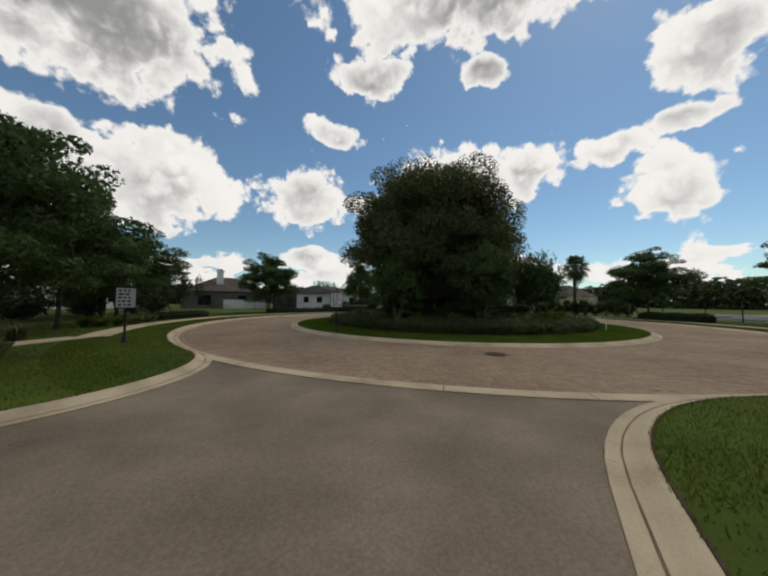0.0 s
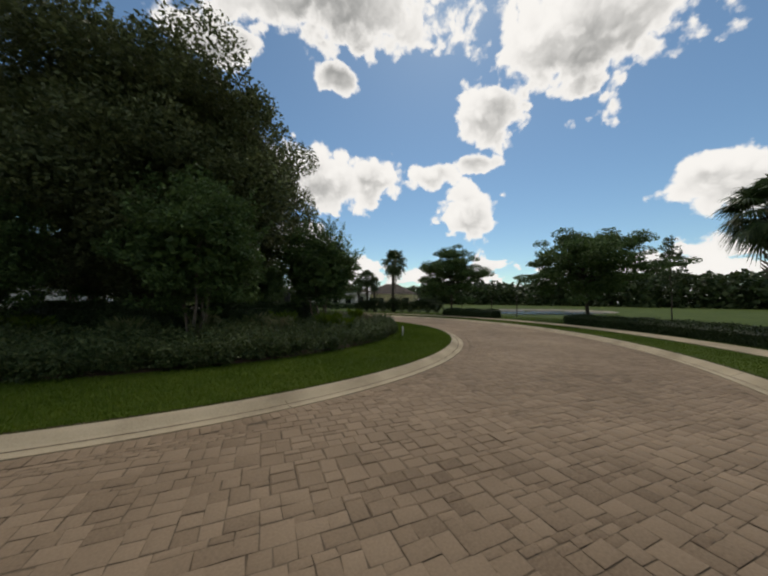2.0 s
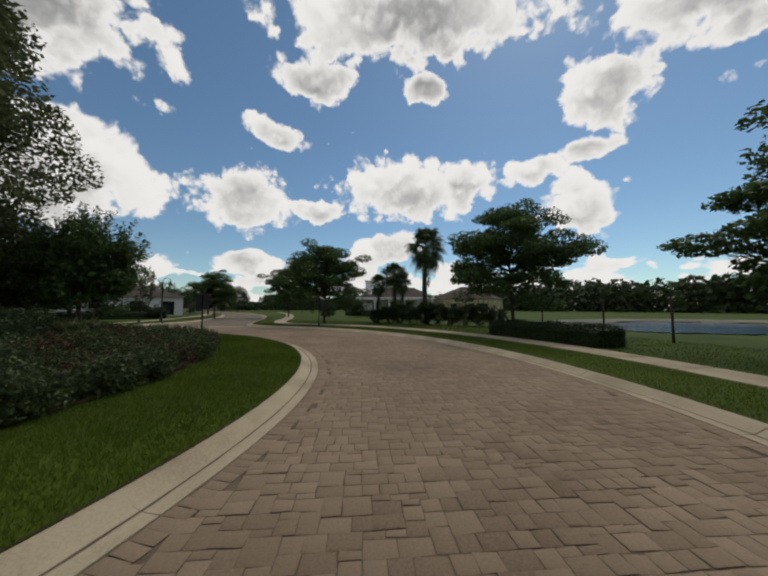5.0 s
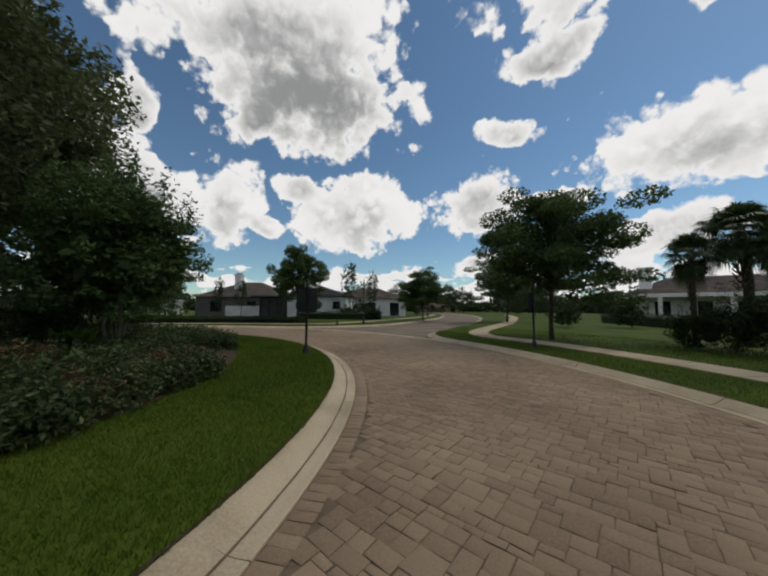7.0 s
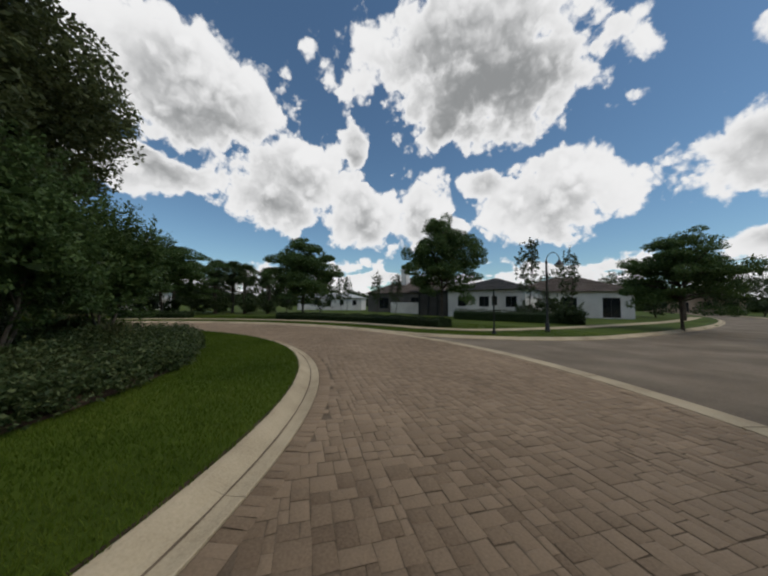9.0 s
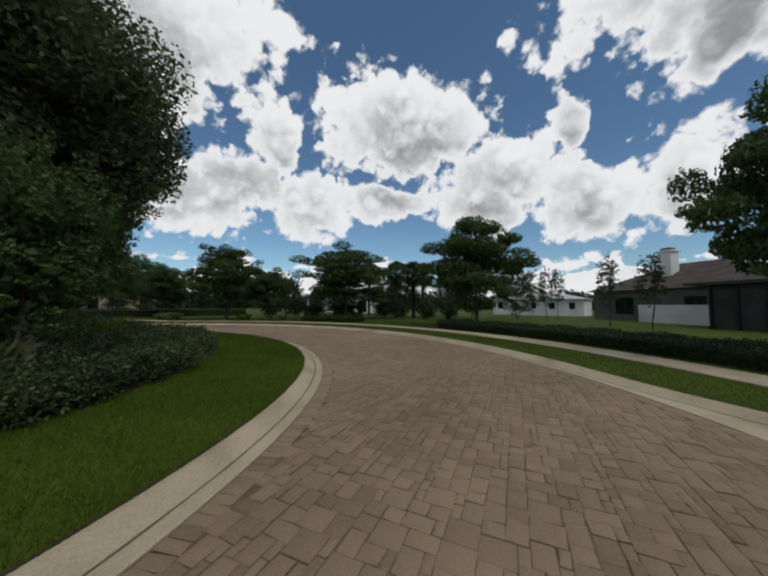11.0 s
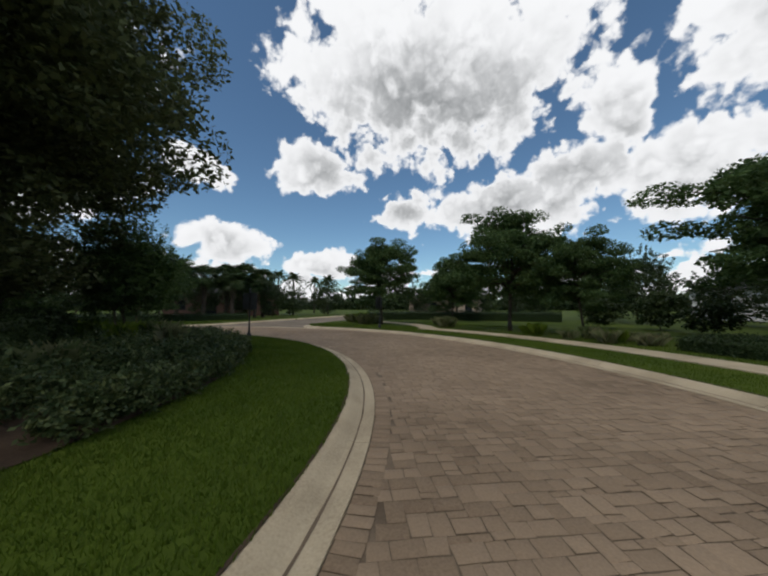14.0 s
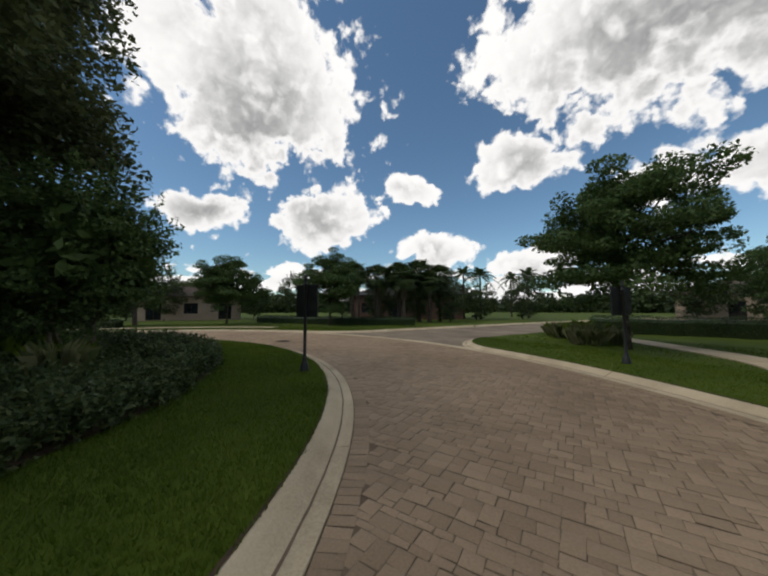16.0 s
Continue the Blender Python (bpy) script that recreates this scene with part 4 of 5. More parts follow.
def ground_cover():
    """Low spreading evergreens that fill the bed out to the grass, in overlapping mounds."""
    rng = np.random.default_rng(71)
    green, rust = [], []
    for k in range(700):
        r = math.sqrt(rng.uniform(5.6 ** 2, (R_BED - 0.3) ** 2)) if k > 230 else R_BED - 0.22 + rng.normal() * 0.09
        a = rng.uniform(0, 6.2832)
        deg = math.degrees(a) % 360
        if 38 < deg < 60 and r > 7.9:
            continue
        h = rng.uniform(0.38, 0.62) * (1.0 if r < R_BED - 0.6 else 0.85)
        spot = (r * math.cos(a), r * math.sin(a), 0.16 + 0.35 * max(0, (R_BED - r) / 6), rng.uniform(0.3, 0.55), h)
        warm = math.sin(3.1 * spot[0] + 1.3) * math.sin(2.3 * spot[1] + 0.4) > 0.62 and (deg > 330 or deg < 50)
        (rust if warm else green).append(spot)
    for name, mounds, mat, label in (("ground_cover", green, M["leaf_cover"], "low spreading dark green shrubs that fill the island bed"),
                                     ("rusty_ground_cover", rust, M["leaf_rust"], "low shrubs with rusty brown leaves in the island bed")):
        p = cover_sprays(rng, mounds, 700, 0.26)
        rr, aa = np.hypot(p[:, 0], p[:, 1]), np.arctan2(p[:, 1], p[:, 0])
        p = p[rr < R_BED + 0.10 + 0.07 * np.sin(aa * 23) + 0.06 * np.sin(aa * 61 + 1)]
        tagged(part(name, quads(name, leaves(rng, p, 0.072, 0.034, 1.0, -0.25), mat), None), label, "ground cover", kind="stuff")


def bed_soil():
    bm = bmesh.new()
    n = 96
    rings = []
    for r in np.linspace(0.3, R_BED - 0.05, 14):
        rings.append([bm.verts.new((r * math.cos(2 * math.pi * k / n), r * math.sin(2 * math.pi * k / n), float(ground_z(np.array([[r, 0.0]]))[0]) + 0.03 + 0.012 * math.sin(9 * r + k * 1.3))) for k in range(n)])
    for r0, r1 in zip(rings, rings[1:]):
        for k in range(n):
            f = bm.faces.new((r0[k], r1[k], r1[(k + 1) % n], r0[(k + 1) % n]))
            f.smooth = True
    bm.faces.new(rings[0])
    tagged(part("planting_bed", bm, M["soil"]), "dark brown mulch of the island bed", "soil", kind="structure")


bed_soil()
ground_cover()
for i, (a0, a1) in enumerate(((-160, -20), (0, 82), (98, 150), (165, 190))):
    hedge_run("clipped_hedge", "dark clipped hedge round the island's middle", arc(0, 0, 4.9, a0, a1, 5), 1.1, 0.95, 80 + i, M["leaf_hedge"], group="island hedges")


def grass_clump(seed, size, mat, label, spread=0.5, count=240):
    """Tall arching grass in one tuft."""
    rng = np.random.default_rng(seed)
    tri = []
    for k in range(count):
        a = rng.uniform(0, 6.283)
        foot = rng.normal(size=2) * 0.10 * size
        ln = size * rng.uniform(0.6, 1.1)
        out = np.array([math.cos(a), math.sin(a)]) * ln * spread * rng.uniform(0.2, 1.0)
        f0 = np.array([*foot, 0.0])
        m = np.array([*(foot + out * 0.45), ln * 0.72])
        tip = np.array([*(foot + out), ln * rng.uniform(0.7, 1.0)])
        w = np.array([-math.sin(a), math.cos(a), 0]) * 0.012 * max(size, 0.7)
        tri += [f0 - w, f0 + w, m, f0 + w * 0.5, m + w * 0.7, tip]
    root = thing("grass_clump", label, "ornamental grass", group="grass clumps")
    part("tuft", quads("tuft", np.array(tri), mat, tris=True), None, root)
    return root


rng0 = np.random.default_rng(91)
clumps = [grass_clump(95, 0.8, M["weeds"], "tuft of tall yellow-green ornamental grass"), grass_clump(96, 0.8, M["blades"], "tuft of tall green ornamental grass")]
spots = []
for k in range(26):     # among the shrubs of the island
    a, r = rng0.uniform(0, 6.283), rng0.uniform(5.7, 7.6)
    spots.append((k % 2, r * math.cos(a), r * math.sin(a), rng0.uniform(0.9, 1.25), rng0.uniform(0.9, 1.2), k * 40))
for k in range(20):     # beside the south-western walk
    spots.append((0 if k % 3 else 1, rng0.uniform(-17.6, -15.6), rng0.uniform(-19.2, -15.2), rng0.uniform(0.9, 1.3), rng0.uniform(0.8, 1.2), k * 40))
for k in range(12):
    spots.append((0, rng0.uniform(-21.6, -20.4), rng0.uniform(-12.4, -9.6), rng0.uniform(0.9, 1.3), rng0.uniform(0.7, 1.0), k * 40))
for k in range(14):
    a = radians(rng0.uniform(178, 196))
    spots.append((k % 2, 22.6 * math.cos(a) + rng0.normal() * 0.5, 22.6 * math.sin(a), 1.0, rng0.uniform(0.5, 0.8), k * 30))
place(clumps, spots)
drop(clumps)

# ---- hedges and beds round the ring ----
hedge_run("low_hedge", "low dark clipped hedge beside the sidewalk", arc(0, 0, 22.3, -2, 12, 3), 1.4, 0.7, 101, M["leaf_hedge"], group="roadside hedges")
hedge_run("low_hedge", "low dark clipped hedge beside the sidewalk", arc(0, 0, 22.6, -46, -19, 3), 1.6, 0.58, 104, M["leaf_hedge"], group="roadside hedges")
hedge_run("low_hedge", "low dark clipped hedge beside the sidewalk", arc(0, 0, 22.7, 104, 142, 3), 1.5, 0.5, 105, M["leaf_hedge"], group="roadside hedges")
hedge_run("low_hedge", "low dark clipped hedge beside the sidewalk", arc(0, 0, 23.3, 163, 176, 3), 1.8, 0.45, 107, M["leaf_hedge"], group="roadside hedges")
hedge_run("long_hedge", "long dark clipped hedge across the lawn", [(-18.6, -23.4), (-23.5, -21.4), (-29, -17.5), (-34, -13.0)], 1.3, 0.95, 108, M["leaf_hedge"], per_m2=300, group="roadside hedges")
hedge_run("low_hedge", "low dark clipped hedge across the lawn", [(-6.0, -27.5), (-1.0, -26.0), (5, -26.5), (12, -28)], 1.4, 0.7, 109, M["leaf_hedge"], per_m2=250, group="roadside hedges")
hedge_run("low_hedge", "low dark hedge at the edge of the garden", [(20.0, 40.0), (22.2, 34.0), (24.5, 28.5)], 1.4, 0.95, 110, M["leaf_hedge"], per_m2=250, group="roadside hedges")
hedge_run("low_hedge", "low dark hedge before a white house", [(-13, 29.5), (-8, 31.5), (-3.8, 34)], 1.4, 0.9, 111, M["leaf_hedge"], per_m2=250, group="roadside hedges")

shrub = [round_tree(161 + i, "loose_shrub", "loose dark green shrub in a row on the lawn", "shrub row", 1.55, 1.9, 0.02, 3, 9000, (0.075, 0.034), M["leaf_hedge"], M["bark"], 0.025, 26) for i in range(2)]
place(shrub, [(k % 2, x, y, s, s * (0.95 + 0.1 * (k % 3)), 47 * k) for k, (x, y, s) in enumerate(
    ((18.5, 16.7, 0.85), (19.3, 16.1, 1.0), (20.1, 15.4, 1.05), (20.9, 14.6, 1.0), (21.7, 13.8, 1.1), (22.5, 13.0, 1.05), (23.3, 12.3, 1.0), (24.1, 11.5, 1.05), (24.9, 10.7, 1.0), (25.7, 10.0, 0.95)))])
drop(shrub)

# ---- farther trees ----
back = [round_tree(121 + i, "garden_tree", "bushy green tree in the gardens behind the lawn", "garden trees", 6.0, 5.5, 0.3, 1, 9000, (0.20, 0.10), M["leaf_far"], M["bark"], 0.09, 20) for i in range(2)]
bush = [round_tree(131, "bush", "round light green bush in the rough grass", "bushes", 1.7, 2.2, 0.05, 1, 2600, (0.16, 0.08), M["leaf_far"], M["bark"], 0.03, 10)]
rng1 = np.random.default_rng(140)
far_spots = []
for az, r, s in ((147, 40, .9), (153, 37, .8), (160, 42, 1.0), (167, 38, .95), (173, 41, .9), (180, 37, .85), (186, 41, 1.0), (193, 38, .9), (199, 43, 1.05), (206, 41, .9), (212, 47, 1.0),
                 (219, 50, 1.0), (226, 52, 1.1), (233, 58, 1.0), (250, 48, 1.0), (256, 44, .9), (262, 50, 1.1), (268, 42, .9), (275, 46, 1.0), (283, 44, .9), (291, 40, 1.0), (299, 38, .95), (307, 40, 1.0), (315, 38, .9), (322, 42, 1.0),
                 (262, 33.5, .7), (256.5, 35, .75), (270, 34.5, .72), (311, 43, .9), (326, 45, .9), (333, 48, .9), (98, 58, 1.0), (103, 64, 1.0), (108, 52, .9), (113, 58, .9), (93, 82, 1.1), (97, 100, 1.2), (84, 84, 1.1), (79, 68, 1.0), (75, 58, .9), (86, 105, 1.3), (70, 70, 1.0), (64, 80, 1.0)):
    far_spots.append((int(az) % 2, r * math.cos(radians(az)), r * math.sin(radians(az)), s * rng1.uniform(0.9, 1.15), s * rng1.uniform(0.85, 1.15), rng1.uniform(0, 360)))
place(back, far_spots)
drop(back)
place(bush, [(0, r * math.cos(radians(a)), r * math.sin(radians(a)), s, s * rng1.uniform(0.8, 1.1), a * 7) for a, r, s in
             ((163, 31, 1.1), (168, 33, 1.3), (172, 30, 1.0), (177, 32, 1.2), (182, 30, 1.1), (187, 31.5, 1.3), (192, 30.5, 1.2), (155, 34, 1.0), (158, 32, 1.1), (97, 33, 1.0), (101, 35, 1.2), (105, 36, 1.0), (62, 33, 1.0), (57, 36, 1.1))])
drop(bush)


def far_woods():
    """The wooded horizon: crown over crown, a few hundred metres of it."""
    rng = np.random.default_rng(150)
    pts = []
    for k in range(2000):
        a = rng.uniform(0, 360)
        east = math.exp(-(((a - 8 + 180) % 360 - 180) / 42) ** 2)
        r = rng.uniform(120, 150)
        h = 5.0 + 5.5 * east + 1.2 * math.sin(a * 0.21) + rng.normal() * 1.0
        x, y = r * math.cos(radians(a)), r * math.sin(radians(a))
        if abs(((a - 95 + 180) % 360) - 180) < 4:
            h *= 0.5
        w = rng.uniform(2.2, 4.2)
        n = 80
        d = rng.normal(size=(n, 3))
        d /= np.linalg.norm(d, axis=1)[:, None]
        q = np.array([x, y, 0]) + d * [w, w, 0]
        q[:, 2] = np.clip((0.5 + 0.5 * d[:, 2]) * h, 0.1, None)
        pts.append(q)
    p = np.concatenate(pts)
    me = quads("far_woods", leaves(rng, p, 1.5, 0.95, 0.4), M["leaf_far"])
    tagged(part("far_woods", me, None), "dense dark green woods along the horizon", "woods", kind="stuff")


far_woods()


# ---- grass ----
def blades(name, label, n, seed, spot, height, width):
    """Loose grass blades over a piece of lawn."""
    rng = np.random.default_rng(seed)
    xy = spot(rng, n)
    z = ground_z(xy)
    keep = z > 0.1
    xy, z = xy[keep], z[keep]
    n = len(xy)
    a = rng.uniform(0, 6.283, n)
    h = height * rng.uniform(0.55, 1.25, n)
    lean = rng.normal(size=(n, 2)) * h[:, None] * 0.45
    w = np.column_stack([np.cos(a), np.sin(a)]) * (width * rng.uniform(0.7, 1.4, n))[:, None]
    v = np.stack([np.column_stack([xy - w, z - 0.01]), np.column_stack([xy + w, z - 0.01]), np.column_stack([xy + lean, z + h])], 1)
    tagged(part(name, quads(name, v.reshape(-1, 3), M["blades"], tris=True), None), label, "grass", kind="stuff")


def ring_spot(r0, r1, a0=0.0, a1=360.0, holes=()):
    def pick(rng, n):
        r = np.sqrt(rng.uniform(r0 ** 2, r1 ** 2, n))
        a = np.radians(rng.uniform(a0, a1, n))
        xy = np.column_stack([r * np.cos(a), r * np.sin(a)])
        if r1 < R_IN:
            return xy
        clear = road_gap(xy) > KERB - 0.02
        for walk_line in SPURS:
            clear &= distance(walk_line, xy) > 0.56
        return xy[clear]
    return pick


blades("island_grass", "short green grass round the island bed", 360000, 161, ring_spot(R_BED - 0.05, R_IN - KERB + 0.02), 0.05, 0.0055)
blades("verge_grass", "short green grass between kerb and sidewalk", 210000, 162, ring_spot(R_OUT + KERB - 0.02, 20.30), 0.045, 0.006)
blades("lawn_grass", "short green grass beyond the sidewalk", 150000, 163, ring_spot(21.40, 27.0), 0.05, 0.010)
blades("lawn_grass", "short green grass past the end of the sidewalk", 26000, 164, ring_spot(20.28, 21.42, 207, 280), 0.05, 0.008)
blades("lawn_grass", "short green grass past the end of the sidewalk", 14000, 165, ring_spot(20.28, 21.42, 58, 104), 0.05, 0.008)


# ---- pond ----
def pond():
    bm = bmesh.new()
    n = 64
    ring = [bm.verts.new((POND[0] + POND[2] * 1.09 * math.cos(2 * math.pi * k / n), POND[1] + POND[3] * 1.09 * math.sin(2 * math.pi * k / n), -0.2)) for k in range(n)]
    bm.faces.new(ring)
    tagged(part("pond", bm, M["water"]), "calm dark blue pond water", "water", kind="structure")
    bm = bmesh.new()
    rings = []
    for q in (1.065, 1.085, 1.10, 1.125):
        rings.append([])
        for k in range(n):
            g = q + (0.012 * math.sin(5 * k) if q in (1.065, 1.125) else 0)
            x, y = POND[0] + POND[2] * g * math.cos(2 * math.pi * k / n), POND[1] + POND[3] * g * math.sin(2 * math.pi * k / n)
            rings[-1].append(bm.verts.new((x, y, lawn_z(x, y) + 0.035)))
    for r0, r1 in zip(rings, rings[1:]):
        for k in range(n):
            bm.faces.new((r0[k], r1[k], r1[(k + 1) % n], r0[(k + 1) % n]))
    tagged(part("pond_bank", bm, M["sand"]), "pale sandy bank round the pond", "sand", kind="structure")


pond()


# ---- signs and lamps ----
def fluted_post(bm, height, r=0.038):
    lathe(bm, [(0.115, -0.1), (0.115, 0.03), (0.10, 0.06), (0.095, 0.13), (0.07, 0.19), (0.055, 0.23), (0.05, 0.25), (r + 0.012, 0.28), (r, 0.31), (r, height - 0.26),
               (r + 0.012, height - 0.25), (r + 0.012, height - 0.22), (r, height - 0.21), (r, height - 0.12), (0.05, height - 0.11), (0.05, height - 0.09), (0.02, height - 0.075),
               (0.036, height - 0.045), (0.034, height - 0.02), (0.012, height - 0.005), (0.006, height)], 18)


def road_sign(x, y, face_az, height=2.3, low=1.3, wide=0.56, high=0.72, seed=0):
    """A white panel with lines of small print in a black frame, on a black post with a flared foot and a finial."""
    root = thing("road_sign", "white framed notice panel on a black ornamental post", "sign", x, y, lawn_z(x, y), face_az + 90, "road signs")
    bm = bmesh.new()
    fluted_post(bm, height)
    part("post", bm, M["black_metal"], root, "black fluted post with flared foot and finial")
    bm = bmesh.new()
    w, b = wide / 2, 0.028
    for x0, z0, x1, z1 in ((-w - b, low - b, w + b, low), (-w - b, low + high, w + b, low + high + b), (-w - b, low, -w, low + high), (w, low, w + b, low + high)):
        box(bm, x0, -0.085, z0, x1, -0.045, z1, 0.004)
    box(bm, -w, -0.056, low, w, -0.046, low + high)
    part("frame", bm, M["black_metal"], root, "black metal frame and backing")
    bm = bmesh.new()
    box(bm, -w + 0.004, -0.066, low + 0.004, w - 0.004, -0.060, low + high - 0.004, 0.001)
    panel = part("panel", bm, M["white_paint"], root, "white panel with lines of small dark print")
    rng = random.Random(seed + 5)
    for row in range(5):
        z = low + high - 0.10 - row * 0.13
        xx = -w + 0.07
        while xx < w - 0.16:
            ln = rng.uniform(0.06, 0.15)
            bm = bmesh.new()
            box(bm, xx, -0.0705, z - 0.03, xx + ln, -0.0675, z + 0.035)
            part("print_bar", bm, M["black_metal"], panel)
            xx += ln + rng.uniform(0.03, 0.06)
    bm = bmesh.new()
    for z in (low + 0.14, low + high - 0.14):
        box(bm, -0.06, -0.047, z - 0.02, 0.06, 0.045, z + 0.02, 0.003)
    part("bracket", bm, M["black_metal"], root)
    return root


road_sign(-8.7, -7.35, 268, seed=1)
road_sign(6.97, 8.9, 117, seed=2)
road_sign(-16.2, -11.1, 300, height=2.2, seed=3)
road_sign(13.3, 14.25, 159, height=2.5, seed=4)


def plain_post(x, y, height, face_az):
    """A thin black pole with a small sign plate seen edge-on from the ring."""
    root = thing("sign_post", "thin black sign post with a small plate", "sign", x, y, lawn_z(x, y), face_az + 90, "road signs")
    bm = bmesh.new()
    fluted_post(bm, height, 0.034)
    part("post", bm, M["black_metal"], root)
    bm = bmesh.new()
    box(bm, -0.15, -0.05, height - 0.75, 0.15, -0.04, height - 0.3, 0.002)
    part("plate", bm, M["black_metal"], root)


plain_post(-1.2, 21.6, 2.15, 95)


def street_lamp(x, y, rz):
    root = thing("street_lamp", "black street lamp with a hanging lantern on a curved arm", "lamp", x, y, lawn_z(x, y), rz)
    bm = bmesh.new()
    lathe(bm, [(0.14, -0.1), (0.14, 0.05), (0.12, 0.09), (0.115, 0.35), (0.08, 0.5), (0.055, 0.55), (0.05, 3.7), (0.07, 3.72), (0.07, 3.80), (0.04, 3.83), (0.03, 3.95)], 14)
    part("pole", bm, M["black_metal"], root)
    bm = bmesh.new()
    tube(bm, [(0.33 - 0.33 * math.cos(t), 0, 3.85 + 0.42 * math.sin(t)) for t in np.linspace(0, 3.0, 14)], [0.022] * 14, 8)
    part("arm", bm, M["black_metal"], root)
    bm = bmesh.new()
    lathe(bm, [(0.03, 0.0), (0.035, -0.10), (0.07, -0.14), (0.10, -0.2), (0.24, -0.36), (0.25, -0.38), (0.22, -0.38)], 16)
    bmesh.ops.translate(bm, verts=bm.verts[:], vec=(0.655, 0, 3.93))
    lantern = part("lantern", bm, M["black_metal"], root, "black bell-shaped lantern hood")
    bm = bmesh.new()
    lathe(bm, [(0.04, -0.52), (0.15, -0.48), (0.20, -0.41), (0.215, -0.385)], 16)
    bmesh.ops.translate(bm, verts=bm.verts[:], vec=(0.655, 0, 3.93))
    part("globe", bm, M["lens"], lantern, "frosted glass bowl")


street_lamp(-1.0, 25.4, 10)


def marker_post(x, y):
    root = thing("marker_post", "short white marker post in the grass", "post", x, y, lawn_z(x, y))
    bm = bmesh.new()
    lathe(bm, [(0.03, -0.05), (0.03, 0.36), (0.022, 0.39), (0.01, 0.40)], 10)
    part("post", bm, M["white_paint"], root)


marker_post(6.95, -7.0)


def stake(x, y):
    root = thing("stake", "thin dark stake at the water's edge", "post", x, y, lawn_z(x, y), group="stakes by the pond")
    bm = bmesh.new()
    tube(bm, [(0, 0, -0.1), (0.01, 0, 0.9), (0.0, 0.01, 1.9)], [0.05, 0.045, 0.04], 8)
    part("pole", bm, M["bark"], root)


for sx, sy in ((27.0, 3.0), (26.0, -0.5), (27.5, 7.5)):
    stake(sx, sy)


def manhole(x, y):
    root = thing("manhole", "round rusty brown cast-iron manhole cover set in the paving", "manhole cover", x, y, 0.004)
    bm = bmesh.new()
    lathe(bm, [(0.33, -0.06), (0.33, 0.008), (0.325, 0.010), (0.295, 0.010), (0.293, 0.003), (0.293, -0.04)], 40)
    part("ring", bm, M["iron"], root)
    bm = bmesh.new()
    lathe(bm, [(0.285, -0.04), (0.285, 0.006), (0.28, 0.009), (0.02, 0.009)], 40)
    cover = part("cover", bm, M["iron"], root)
    for r, n in ((0.06, 6), (0.13, 12), (0.20, 18), (0.255, 24)):
        for k in range(n):
            a = 2 * math.pi * k / n
            bm = bmesh.new()
            box(bm, -0.012, -0.012, 0, 0.012, 0.012, 0.0045)
            bmesh.ops.transform(bm, matrix=pose(r * math.cos(a), r * math.sin(a), 0.009, 0, 0, math.degrees(a)), verts=bm.verts[:])
            part("stud", bm, M["iron"], cover)


manhole(-3.05, -13.42)


# ---- houses ----
def wall(root, name, x0, y0, x1, y1, z0, z1, mat, openings=(), thick=0.22, frame_mat=None, label=""):
    """A wall between two plan points with real openings (start, end, sill, head) and a framed pane in each."""
    length = math.hypot(x1 - x0, y1 - y0)
    turn = math.degrees(math.atan2(y1 - y0, x1 - x0))
    m = pose(x0, y0, 0, 0, 0, turn)
    bm = bmesh.new()
    cuts = sorted(openings)
    at_x = 0.0
    for a, b, lo, hi in cuts:
        if a > at_x:
            box(bm, at_x, -thick / 2, z0, a, thick / 2, z1)
        if lo > z0:
            box(bm, a, -thick / 2, z0, b, thick / 2, lo)
        if hi < z1:
            box(bm, a, -thick / 2, hi, b, thick / 2, z1)
        at_x = b
    if at_x < length:
        box(bm, at_x, -thick / 2, z0, length, thick / 2, z1)
    bmesh.ops.remove_doubles(bm, verts=bm.verts[:], dist=0.0005)
    bmesh.ops.transform(bm, matrix=m, verts=bm.verts[:])
    part(name, bm, mat, root, label)
    for a, b, lo, hi in cuts:
        bm = bmesh.new()
        f = 0.07
        for q in ((a, lo, b, lo + f), (a, hi - f, b, hi), (a, lo + f, a + f, hi - f), (b - f, lo + f, b, hi - f), ((a + b) / 2 - 0.025, lo + f, (a + b) / 2 + 0.025, hi - f)):
            box(bm, q[0], -0.05, q[1], q[2], 0.05, q[3])
        bmesh.ops.transform(bm, matrix=m, verts=bm.verts[:])
        win = part("window", bm, frame_mat or M["black_metal"], root)
        bm = bmesh.new()
        box(bm, a + f, -0.01, lo + f, b - f, 0.01, hi - f)
        bmesh.ops.transform(bm, matrix=m, verts=bm.verts[:])
        part("pane", bm, M["glass"], win)


